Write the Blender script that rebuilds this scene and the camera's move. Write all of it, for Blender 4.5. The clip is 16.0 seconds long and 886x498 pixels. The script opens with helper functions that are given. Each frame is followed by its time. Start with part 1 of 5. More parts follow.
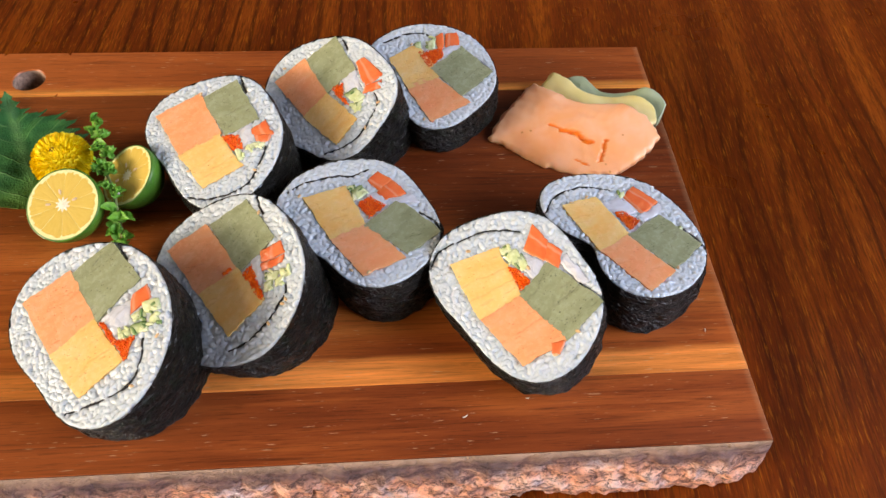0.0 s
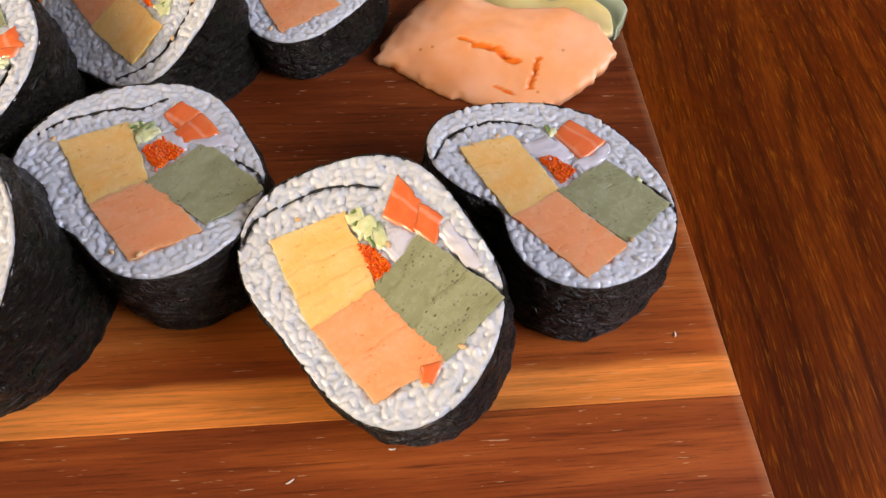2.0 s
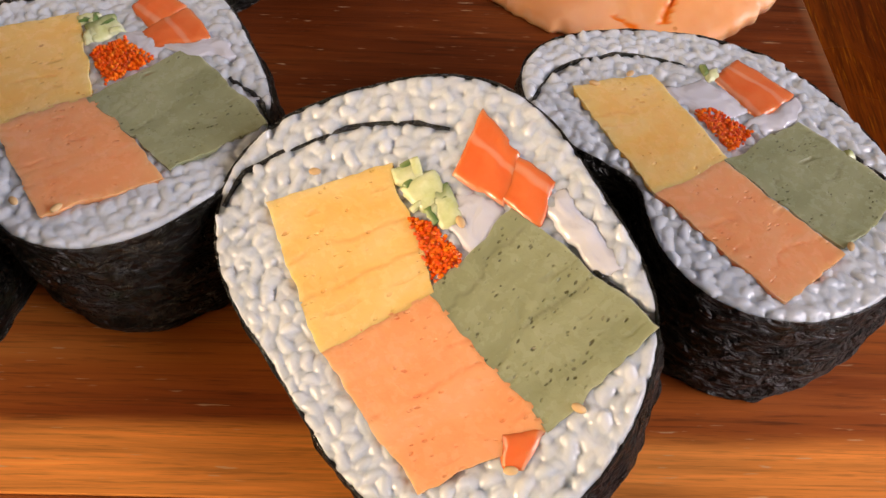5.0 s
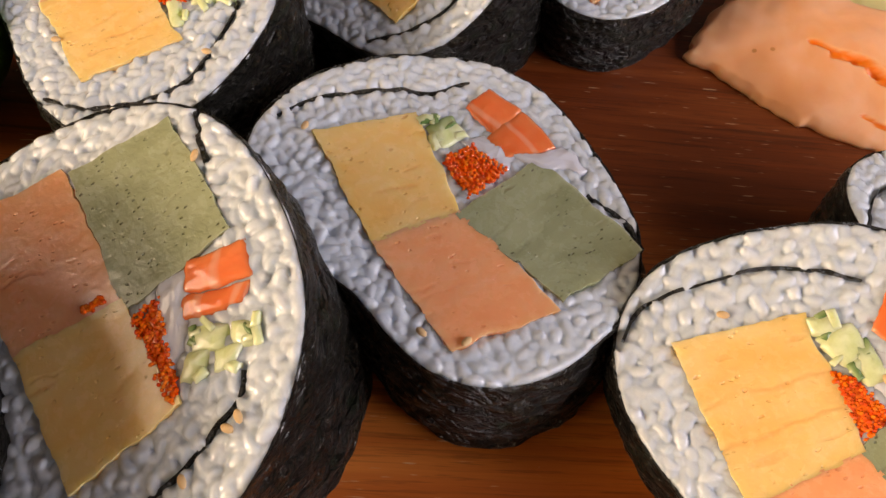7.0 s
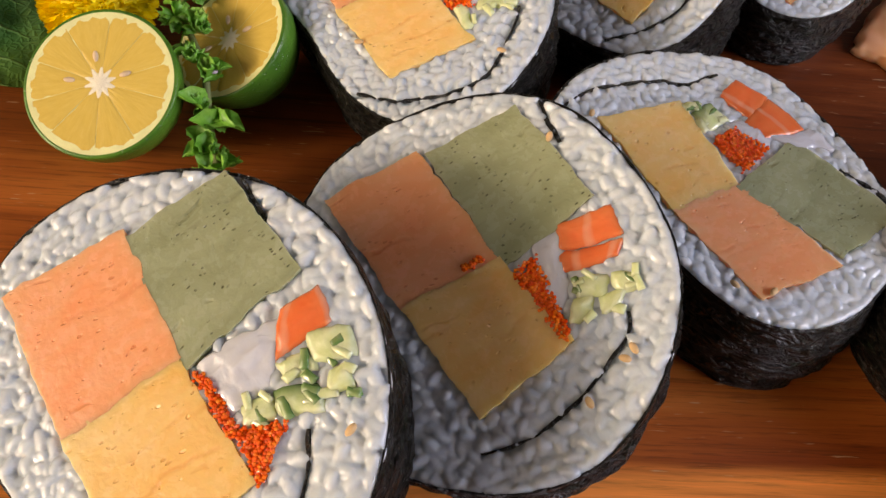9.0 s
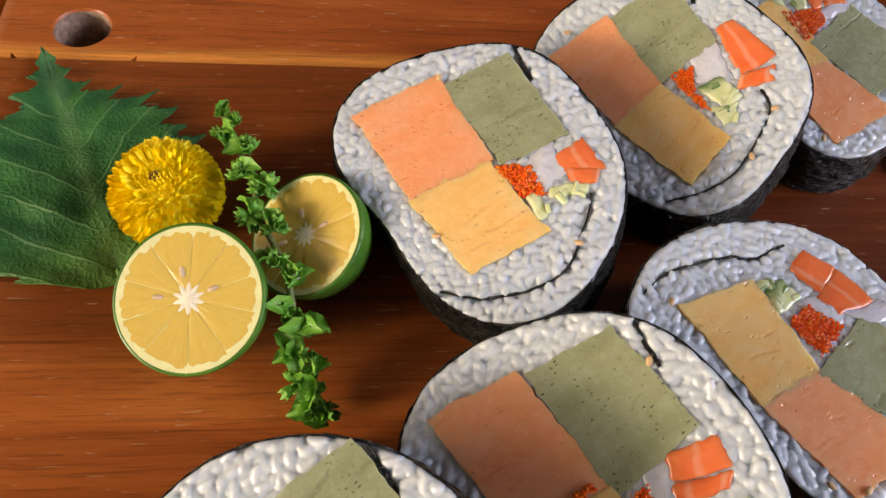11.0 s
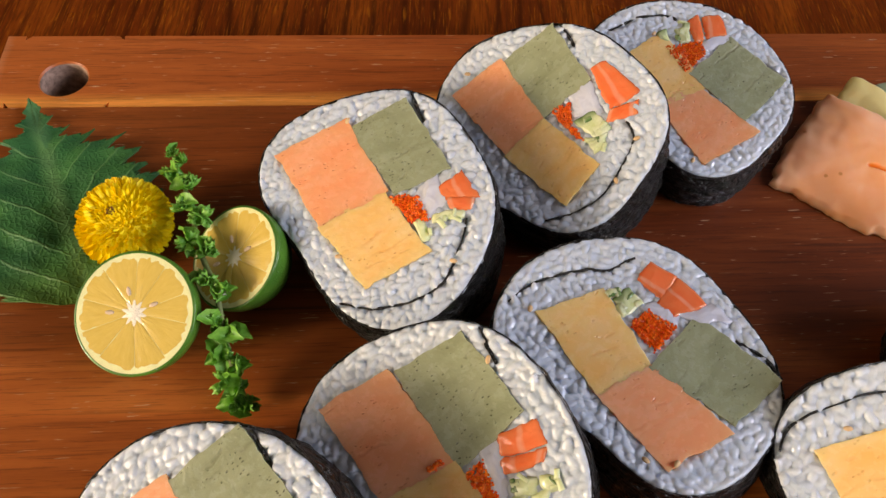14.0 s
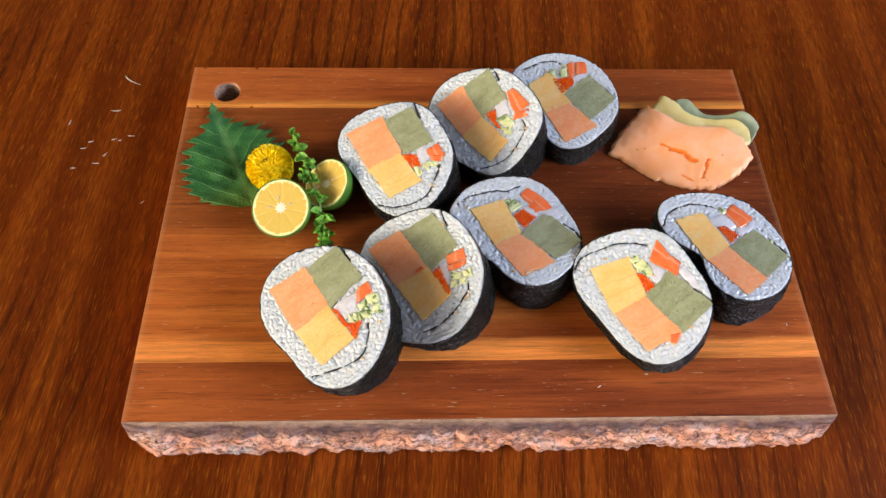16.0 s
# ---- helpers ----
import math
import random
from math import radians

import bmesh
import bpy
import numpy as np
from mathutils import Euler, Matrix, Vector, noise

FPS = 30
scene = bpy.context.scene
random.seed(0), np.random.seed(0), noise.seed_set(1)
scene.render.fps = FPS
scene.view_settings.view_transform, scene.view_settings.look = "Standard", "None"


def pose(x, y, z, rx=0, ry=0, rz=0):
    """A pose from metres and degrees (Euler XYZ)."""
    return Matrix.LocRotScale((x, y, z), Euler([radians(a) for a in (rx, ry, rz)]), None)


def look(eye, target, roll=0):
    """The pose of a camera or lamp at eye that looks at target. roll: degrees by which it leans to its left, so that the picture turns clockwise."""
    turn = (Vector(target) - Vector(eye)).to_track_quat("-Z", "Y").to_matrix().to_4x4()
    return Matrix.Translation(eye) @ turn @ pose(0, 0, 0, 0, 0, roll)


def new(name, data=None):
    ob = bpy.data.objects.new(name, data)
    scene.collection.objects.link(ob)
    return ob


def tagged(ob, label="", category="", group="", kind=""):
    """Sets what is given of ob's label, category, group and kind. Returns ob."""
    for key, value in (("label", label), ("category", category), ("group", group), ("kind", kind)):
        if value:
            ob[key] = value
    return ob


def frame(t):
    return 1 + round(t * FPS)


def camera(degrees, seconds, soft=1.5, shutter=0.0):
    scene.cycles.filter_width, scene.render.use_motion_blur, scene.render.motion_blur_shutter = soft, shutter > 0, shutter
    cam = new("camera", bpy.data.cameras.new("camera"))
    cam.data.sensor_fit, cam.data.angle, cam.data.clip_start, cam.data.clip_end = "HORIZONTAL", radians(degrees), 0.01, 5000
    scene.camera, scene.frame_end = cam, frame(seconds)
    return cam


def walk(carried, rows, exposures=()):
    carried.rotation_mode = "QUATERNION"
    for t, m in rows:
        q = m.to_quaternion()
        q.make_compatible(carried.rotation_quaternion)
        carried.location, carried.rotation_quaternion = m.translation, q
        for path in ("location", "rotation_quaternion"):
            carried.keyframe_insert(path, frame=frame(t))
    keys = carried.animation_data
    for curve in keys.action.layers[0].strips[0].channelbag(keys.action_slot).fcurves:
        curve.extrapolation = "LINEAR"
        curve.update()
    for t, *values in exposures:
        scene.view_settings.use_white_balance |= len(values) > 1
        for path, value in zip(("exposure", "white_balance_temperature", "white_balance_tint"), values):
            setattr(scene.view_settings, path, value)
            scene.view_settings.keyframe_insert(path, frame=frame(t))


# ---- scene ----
cam = camera(59.20, 16.0)
PATH = [
    (0, look((0.03081, -0.12179, 0.32048), (0.04621, -0.00042, 0.16227), 3.98)),
    (0.5, look((0.05997, -0.09260, 0.28869), (0.07525, 0.02757, 0.12955), 3.00)),
    (1, look((0.07492, -0.07838, 0.26461), (0.09192, 0.04053, 0.10469), 2.90)),
    (1.5, look((0.07996, -0.06636, 0.24625), (0.09596, 0.05023, 0.08454), 2.66)),
    (2, look((0.09066, -0.05233, 0.22473), (0.10540, 0.06306, 0.06204), 3.21)),
    (2.5, look((0.09819, -0.04092, 0.19036), (0.11109, 0.07543, 0.02820), 3.60)),
    (3, look((0.09624, -0.02805, 0.16050), (0.10655, 0.08965, -0.00087), 3.58)),
    (3.2, look((0.09574, -0.02274, 0.15367), (0.10537, 0.09576, -0.00716), 3.67)),
    (5.3, look((0.07950, -0.00167, 0.15546), (0.08468, 0.11356, -0.00793), 4.23)),
    (5.5, look((0.06704, 0.00241, 0.15545), (0.07350, 0.11795, -0.00767), 5.27)),
    (6, look((0.03857, 0.01127, 0.15792), (0.05035, 0.12594, -0.00551), 8.82)),
    (6.5, look((0.01873, 0.01217, 0.16520), (0.03390, 0.12496, 0.00074), 10.51)),
    (7, look((0.00812, 0.01552, 0.16420), (0.02610, 0.12684, -0.00097), 11.92)),
    (7.5, look((-0.00638, 0.01168, 0.16193), (0.01227, 0.12189, -0.00392), 12.18)),
    (8, look((-0.01544, 0.00899, 0.16582), (0.00256, 0.11999, 0.00042), 11.92)),
    (8.5, look((-0.03338, 0.00478, 0.16931), (-0.01621, 0.11663, 0.00440), 11.43)),
    (9, look((-0.05343, -0.00328, 0.17233), (-0.03487, 0.10863, 0.00761), 11.27)),
    (9.2, look((-0.06031, -0.00830, 0.17336), (-0.04045, 0.10287, 0.00829), 11.56)),
    (11.3, look((-0.07824, 0.03967, 0.20282), (-0.05550, 0.14967, 0.03734), 9.53)),
    (11.5, look((-0.07531, 0.04153, 0.20470), (-0.05246, 0.15156, 0.03925), 9.45)),
    (12, look((-0.06767, 0.04134, 0.20894), (-0.04614, 0.15202, 0.04375), 8.51)),
    (12.5, look((-0.06136, 0.04365, 0.20892), (-0.04166, 0.15425, 0.04345), 7.62)),
    (13, look((-0.05394, 0.04685, 0.20884), (-0.03626, 0.15669, 0.04264), 6.77)),
    (13.5, look((-0.04242, 0.04243, 0.21308), (-0.02705, 0.15194, 0.04643), 5.50)),
    (14, look((-0.04315, 0.01721, 0.23579), (-0.03059, 0.12633, 0.06865), 4.32)),
    (14.5, look((-0.03758, -0.01387, 0.26095), (-0.02755, 0.09328, 0.09237), 3.66)),
    (15, look((-0.03266, -0.05103, 0.30110), (-0.02280, 0.05272, 0.13040), 4.39)),
    (15.5, look((-0.03165, -0.08105, 0.34369), (-0.02286, 0.02286, 0.17303), 4.10)),
    (16, look((-0.03620, -0.14329, 0.41690), (-0.02930, -0.03595, 0.24828), 2.89)),
]
walk(cam, PATH, ((0, 0.19, 6800, 10), (2, 0.08, 7600, 18), (3, 0.02, 8300, 20), (6, -0.13, 8450, 18), (8, -0.10, 8000, 19), (9, -0.23, 7500, 16), (11.5, -0.10, 7100, 15), (14.5, -0.10, 7250, 15), (15.5, 0.06, 6800, 10), (16, 0.25, 6700, 10)))

# ---- world, sun, windows, exposure ----
world = bpy.data.worlds.new("world")
scene.world = world
world.use_nodes = True
wn = world.node_tree.nodes
sky = wn.new("ShaderNodeTexSky")
sky.sky_type, sky.sun_disc = "NISHITA", False
sky.sun_elevation, sky.sun_rotation = radians(12), radians(-113)
world.node_tree.links.new(sky.outputs[0], wn["Background"].inputs[0])
wn["Background"].inputs[1].default_value = 0.12

SUN_FROM = Vector((-0.90, -0.38, 0.205))
sun = new("sun", bpy.data.lights.new("sun", "SUN"))
sun.data.energy, sun.data.angle, sun.data.color = 2.55, radians(11), (1.0, 0.87, 0.71)
sun.matrix_world = look(SUN_FROM * 3, (0, 0, 0))


def window_light(name, eye, target, width, height, power, colour):
    """Skylight that enters through a window opening."""
    lamp = new(name, bpy.data.lights.new(name, "AREA"))
    lamp.data.shape, lamp.data.size, lamp.data.size_y = "RECTANGLE", width, height
    lamp.data.energy, lamp.data.color = power, colour
    lamp.matrix_world = look(eye, target)
    return lamp


window_light("skylight_right", (2.35, -0.55, 1.15), (0.0, 0.1, 0.0), 2.2, 1.2, 112, (0.74, 0.79, 1.0))
window_light("skylight_left", (-2.45, -0.75, 0.95), (0.0, 0.1, 0.0), 2.2, 1.4, 46, (1.0, 0.86, 0.70))

# ---- helpers for building ----
CM = 0.01


def nodes_of(name):
    m = bpy.data.materials.new(name)
    m.use_nodes = True
    return m, m.node_tree


class Tree:
    """A small hand for wiring node materials."""

    def __init__(self, name, coords="Object"):
        self.mat, self.nt = nodes_of(name)
        self.bsdf = self.nt.nodes["Principled BSDF"]
        self.tex = self.nt.nodes.new("ShaderNodeTexCoord").outputs[coords]

    def link(self, a, b):
        if hasattr(a, "is_output"):
            self.nt.links.new(a, b)
        else:
            b.default_value = a

    def stretched(self, sx, sy, sz, rz=0.0, base=None):
        n = self.nt.nodes.new("ShaderNodeMapping")
        n.inputs["Scale"].default_value = (sx, sy, sz)
        n.inputs["Rotation"].default_value = (0, 0, radians(rz))
        self.link(base or self.tex, n.inputs["Vector"])
        return n.outputs[0]

    def shifted(self, amount=7.0, base=None):
        """Coordinates moved by each object's own random number."""
        info = self.nt.nodes.new("ShaderNodeObjectInfo")
        n = self.nt.nodes.new("ShaderNodeVectorMath")
        n.operation = "MULTIPLY_ADD"
        self.link(info.outputs["Random"], n.inputs[0])
        n.inputs[1].default_value = (amount, amount * 0.7, amount * 1.3)
        self.link(base or self.tex, n.inputs[2])
        return n.outputs[0]

    def noise(self, scale, detail=4.0, rough=0.55, vec=None, warp=0.0):
        n = self.nt.nodes.new("ShaderNodeTexNoise")
        n.inputs["Scale"].default_value, n.inputs["Detail"].default_value = scale, detail
        n.inputs["Roughness"].default_value, n.inputs["Distortion"].default_value = rough, warp
        self.link(vec or self.tex, n.inputs["Vector"])
        return n.outputs["Fac"]

    def cells(self, scale, vec=None, feature="F1", rand=1.0):
        n = self.nt.nodes.new("ShaderNodeTexVoronoi")
        n.feature = feature
        n.inputs["Scale"].default_value, n.inputs["Randomness"].default_value = scale, rand
        self.link(vec or self.tex, n.inputs["Vector"])
        return n.outputs["Distance"]

    def wave(self, scale, warp, detail=3.0, vec=None, axis="X", dscale=1.0):
        n = self.nt.nodes.new("ShaderNodeTexWave")
        n.bands_direction = axis
        n.inputs["Scale"].default_value, n.inputs["Distortion"].default_value = scale, warp
        n.inputs["Detail"].default_value, n.inputs["Detail Scale"].default_value = detail, dscale
        self.link(vec or self.tex, n.inputs["Vector"])
        return n.outputs["Fac"]

    def ramp(self, fac, *stops):
        n = self.nt.nodes.new("ShaderNodeValToRGB")
        while len(n.color_ramp.elements) < len(stops):
            n.color_ramp.elements.new(0.5)
        for e, (p, c) in zip(n.color_ramp.elements, stops):
            e.position, e.color = p, ((c, c, c, 1) if isinstance(c, (int, float)) else (*c, 1))
        self.link(fac, n.inputs[0])
        return n.outputs[0]

    def mix(self, fac, a, b, how="MIX"):
        n = self.nt.nodes.new("ShaderNodeMix")
        n.data_type, n.blend_type = "RGBA", how
        self.link(fac, n.inputs["Factor"])
        for value, socket in ((a, n.inputs[6]), (b, n.inputs[7])):
            self.link((*value, 1) if isinstance(value, tuple) else value, socket)
        return n.outputs[2]

    def calc(self, how, a, b=0.0, c=0.0):
        n = self.nt.nodes.new("ShaderNodeMath")
        n.operation = how
        for value, socket in zip((a, b, c), n.inputs):
            self.link(value, socket)
        return n.outputs[0]

    def axis(self, which, base=None):
        n = self.nt.nodes.new("ShaderNodeSeparateXYZ")
        self.link(base or self.tex, n.inputs[0])
        return n.outputs[which]

    def island(self):
        return self.nt.nodes.new("ShaderNodeNewGeometry").outputs["Random Per Island"]

    def each(self):
        return self.nt.nodes.new("ShaderNodeObjectInfo").outputs["Random"]

    def done(self, colour, rough=0.5, bump=None, dist=0.001, strength=1.0, coat=0.0, sss=0.0, radius=0.002, spec=0.5, trans=0.0, ior=1.45, metal=0.0):
        b = self.bsdf.inputs
        self.link((*colour, 1) if isinstance(colour, tuple) else colour, b["Base Color"])
        self.link(rough, b["Roughness"])
        b["Coat Weight"].default_value, b["Coat Roughness"].default_value = coat, 0.08
        b["Subsurface Weight"].default_value, b["Subsurface Scale"].default_value = sss, radius
        b["Subsurface Radius"].default_value = (1.0, 0.9, 0.8)
        b["Specular IOR Level"].default_value, b["IOR"].default_value = spec, ior
        b["Transmission Weight"].default_value, b["Metallic"].default_value = trans, metal
        if bump is not None:
            n = self.nt.nodes.new("ShaderNodeBump")
            n.inputs["Distance"].default_value, n.inputs["Strength"].default_value = dist, strength
            self.link(bump, n.inputs["Height"])
            self.link(n.outputs[0], b["Normal"])
        return self.mat


def part(name, bm, material, parent=None, label="", smooth=True, place=None):
    """Links a bmesh as one mesh object, under a thing or a part if one is given."""
    mesh = bpy.data.meshes.new(name)
    bm.to_mesh(mesh)
    bm.free()
    if smooth:
        mesh.polygons.foreach_set("use_smooth", [True] * len(mesh.polygons))
    for m in material if isinstance(material, (list, tuple)) else [material]:
        mesh.materials.append(m)
    ob = new(name, mesh)
    if place is not None:
        ob.matrix_basis = place
    if parent is not None:
        ob.parent = parent
    if label:
        ob["label"] = label
    return ob


def thing(name, loc, label, category, group="", kind=""):
    ob = new(name)
    ob.empty_display_size = 0.02
    ob.location = loc
    return tagged(ob, label, category, group, kind)


def box(bm, lo, hi, bevel=0.0, segments=2):
    m = Matrix.Translation((Vector(lo) + Vector(hi)) / 2) @ Matrix.Diagonal((*(Vector(hi) - Vector(lo)), 1))
    made = bmesh.ops.create_cube(bm, size=1, matrix=m)["verts"]
    if bevel:
        edges = list({e for v in made for e in v.link_edges})
        bmesh.ops.bevel(bm, geom=edges, offset=bevel, segments=segments, affect="EDGES", profile=0.5)


def grid_faces(bm, rows, closed=False):
    """Quads between rows of vertices."""
    for a, b in zip(rows, rows[1:]):
        n = len(a)
        for i in range(n if closed else n - 1):
            bm.faces.new((a[i], a[(i + 1) % n], b[(i + 1) % n], b[i]))


def nz(p, scale, seed=0.0):
    return noise.noise(Vector(p) * scale + Vector((seed, seed * 1.7, -seed)))


def curve_at(points, s):
    """A smooth curve through a few points."""
    n = len(points) - 1
    x = min(s * n, n - 1e-6)
    k, f = int(x), x - int(x)
    p = [Vector(points[max(0, min(n, k + d))]) for d in (-1, 0, 1, 2)]
    return 0.5 * (2 * p[1] + (p[2] - p[0]) * f + (2 * p[0] - 5 * p[1] + 4 * p[2] - p[3]) * f * f + (3 * p[1] - p[0] - 3 * p[2] + p[3]) * f ** 3)


# ---- materials ----
def board_wood(name, dark, mid, light, edge_light=None, left_pale=0.0, heart=None):
    """Oiled acacia with its grain along x. edge_light: y of the pale sapwood's edges, and its softness."""
    t = Tree(name)
    v = t.shifted(0.9)
    streak = t.noise(1.0, 6, 0.68, t.stretched(9, 210, 60, base=v), 0.5)
    broad = t.noise(1.0, 3, 0.5, t.stretched(5, 38, 20, base=v), 0.8)
    fine = t.noise(1.0, 3, 0.7, t.stretched(60, 1500, 700, base=v))
    col = t.ramp(t.calc("MULTIPLY_ADD", broad, 0.55, t.calc("MULTIPLY", streak, 0.45)), (0.34, dark), (0.50, mid), (0.68, light))
    if heart:
        y_mid, wide, inner = heart
        mixed = t.calc("MULTIPLY_ADD", broad, 0.55, t.calc("MULTIPLY", streak, 0.45))
        other = t.ramp(mixed, (0.34, inner[0]), (0.50, inner[1]), (0.68, inner[2]))
        shift = t.calc("MULTIPLY_ADD", t.noise(1.0, 3, 0.5, t.stretched(7, 40, 1)), wide, t.axis(1))
        to_heart = t.calc("MULTIPLY_ADD", t.calc("SUBTRACT", shift, y_mid + wide / 2), 1.0 / wide, 0.5)
        to_heart.node.use_clamp = True
        col = t.mix(to_heart, col, other)
    # the plank goes paler towards its left end, broken up by noise
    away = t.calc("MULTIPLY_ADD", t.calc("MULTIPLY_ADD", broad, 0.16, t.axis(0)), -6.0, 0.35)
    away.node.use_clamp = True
    col = t.mix(t.calc("MULTIPLY", away, left_pale), col, tuple(min(1.0, v * 1.15) for v in light))
    pore = t.ramp(fine, (0.36, 0.55), (0.46, 1.0))
    col = t.mix(0.8, col, pore, "MULTIPLY")
    line = t.ramp(t.noise(1.0, 4, 0.6, t.stretched(14, 520, 1, 0.6, base=v), 0.3), (0.30, 0.45), (0.43, 1.0), (0.62, 1.0), (0.74, 1.35))
    col = t.mix(0.8, col, line, "MULTIPLY")
    if edge_light:
        y0, y1, soft, colour = edge_light
        wob = t.calc("MULTIPLY_ADD", t.noise(1.0, 3, 0.5, t.stretched(9, 60, 1)), 0.006, t.axis(1))
        wob = t.calc("SUBTRACT", wob, 0.0035)
        up = t.calc("MULTIPLY", t.calc("SUBTRACT", wob, y0), 900)
        down = t.calc("MULTIPLY", t.calc("SUBTRACT", y1, wob), 1.0 / soft)
        up.node.use_clamp = down.node.use_clamp = True
        band = t.calc("MULTIPLY", up, down)
        pale = t.mix(t.ramp(streak, (0.36, 0.0), (0.62, 1.0)), tuple(c * 0.62 for c in colour), tuple(min(1, c * 1.12) for c in colour))
        pale = t.mix(0.6, t.mix(0.55, pale, line, "MULTIPLY"), pore, "MULTIPLY")
        col = t.mix(band, col, pale)
    scratch = t.ramp(t.noise(1.0, 2, 0.5, t.stretched(120, 1300, 1, 1)), (0.68, 0.0), (0.72, 1.0))
    col = t.mix(t.calc("MULTIPLY", scratch, 0.55), col, (0.66, 0.44, 0.26))
    nick = t.ramp(t.noise(1.0, 3, 0.6, t.stretched(420, 200, 1, 25)), (0.74, 0.0), (0.78, 1.0))
    col = t.mix(t.calc("MULTIPLY", nick, 0.5), col, (0.66, 0.44, 0.26))
    worn = t.ramp(t.calc("MULTIPLY_ADD", t.noise(120, 3), 0.0015, t.calc("ABSOLUTE", t.axis(0))), (0.1903, 0.0), (0.1910, 0.18))
    col = t.mix(worn, col, (0.80, 0.52, 0.28))
    rough = t.ramp(streak, (0.2, 0.30), (0.8, 0.44))
    return t.done(col, rough, t.calc("MULTIPLY_ADD", fine, 0.4, streak), 0.0003, 0.4, spec=0.5)


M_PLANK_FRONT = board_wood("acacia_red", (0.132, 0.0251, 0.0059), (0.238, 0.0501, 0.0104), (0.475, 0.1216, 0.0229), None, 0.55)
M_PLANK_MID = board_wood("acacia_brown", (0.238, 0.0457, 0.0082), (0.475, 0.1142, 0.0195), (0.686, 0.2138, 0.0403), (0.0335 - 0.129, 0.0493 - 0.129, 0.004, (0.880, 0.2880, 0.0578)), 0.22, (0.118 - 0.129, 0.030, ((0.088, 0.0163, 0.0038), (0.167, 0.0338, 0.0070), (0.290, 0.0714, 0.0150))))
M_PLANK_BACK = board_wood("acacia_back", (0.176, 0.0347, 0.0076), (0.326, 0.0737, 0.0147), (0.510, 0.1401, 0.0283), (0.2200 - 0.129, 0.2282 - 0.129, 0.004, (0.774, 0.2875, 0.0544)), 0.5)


def bark_material():
    t = Tree("bark")
    bend = t.nt.nodes.new("ShaderNodeVectorMath")
    bend.operation = "MULTIPLY_ADD"
    cloud = t.nt.nodes.new("ShaderNodeTexNoise")
    cloud.inputs["Scale"].default_value, cloud.inputs["Detail"].default_value = 90, 4
    t.link(t.tex, cloud.inputs["Vector"])
    t.link(cloud.outputs["Color"], bend.inputs[0])
    bend.inputs[1].default_value = (0.008, 0.006, 0.005)
    t.link(t.tex, bend.inputs[2])
    v = bend.outputs[0]
    big = t.noise(1.0, 5, 0.6, t.stretched(55, 60, 110))
    mid = t.noise(1.0, 6, 0.7, t.stretched(150, 190, 380, base=v))
    fine = t.noise(900, 5, 0.7)
    split = t.calc("ABSOLUTE", t.calc("SUBTRACT", t.noise(1.0, 5, 0.62, t.stretched(75, 100, 300, base=v)), 0.5))
    col = t.ramp(big, (0.34, (0.46, 0.23, 0.17)), (0.45, (0.86, 0.40, 0.25)), (0.55, (0.90, 0.53, 0.40)), (0.64, (0.66, 0.48, 0.46)), (0.74, (0.72, 0.66, 0.60)))
    col = t.mix(t.ramp(mid, (0.38, 0.85), (0.50, 0.0)), col, (0.20, 0.085, 0.07))
    col = t.mix(t.ramp(mid, (0.58, 0.0), (0.72, 0.6)), col, (0.90, 0.68, 0.56))
    col = t.mix(t.ramp(fine, (0.34, 0.7), (0.46, 0.0)), col, (0.22, 0.10, 0.08))
    col = t.mix(t.ramp(split, (0.004, 0.85), (0.020, 0.0)), col, (0.035, 0.018, 0.016))
    high = t.calc("MULTIPLY_ADD", t.noise(40, 4), 0.011, t.axis(2))
    inner = t.noise(1.0, 5, 0.6, t.stretched(45, 300, 420, base=v))
    col = t.mix(t.ramp(high, (0.0222, 0.0), (0.0236, 1.0)), col, t.ramp(inner, (0.35, (0.045, 0.022, 0.026)), (0.52, (0.13, 0.065, 0.062)), (0.68, (0.25, 0.145, 0.11))))
    lip = t.ramp(t.calc("MULTIPLY_ADD", t.noise(300, 3), 0.0012, t.axis(2)), (0.0221, 0.0), (0.0226, 0.8))
    col = t.mix(lip, col, (0.70, 0.46, 0.30))
    height = t.calc("MULTIPLY_ADD", fine, 0.5, t.calc("ADD", t.calc("MULTIPLY", t.ramp(split, (0.0, 0.0), (0.06, 1.0)), 0.6), mid))
    return t.done(col, 0.7, height, 0.0014, 0.9)


M_BARK = bark_material()


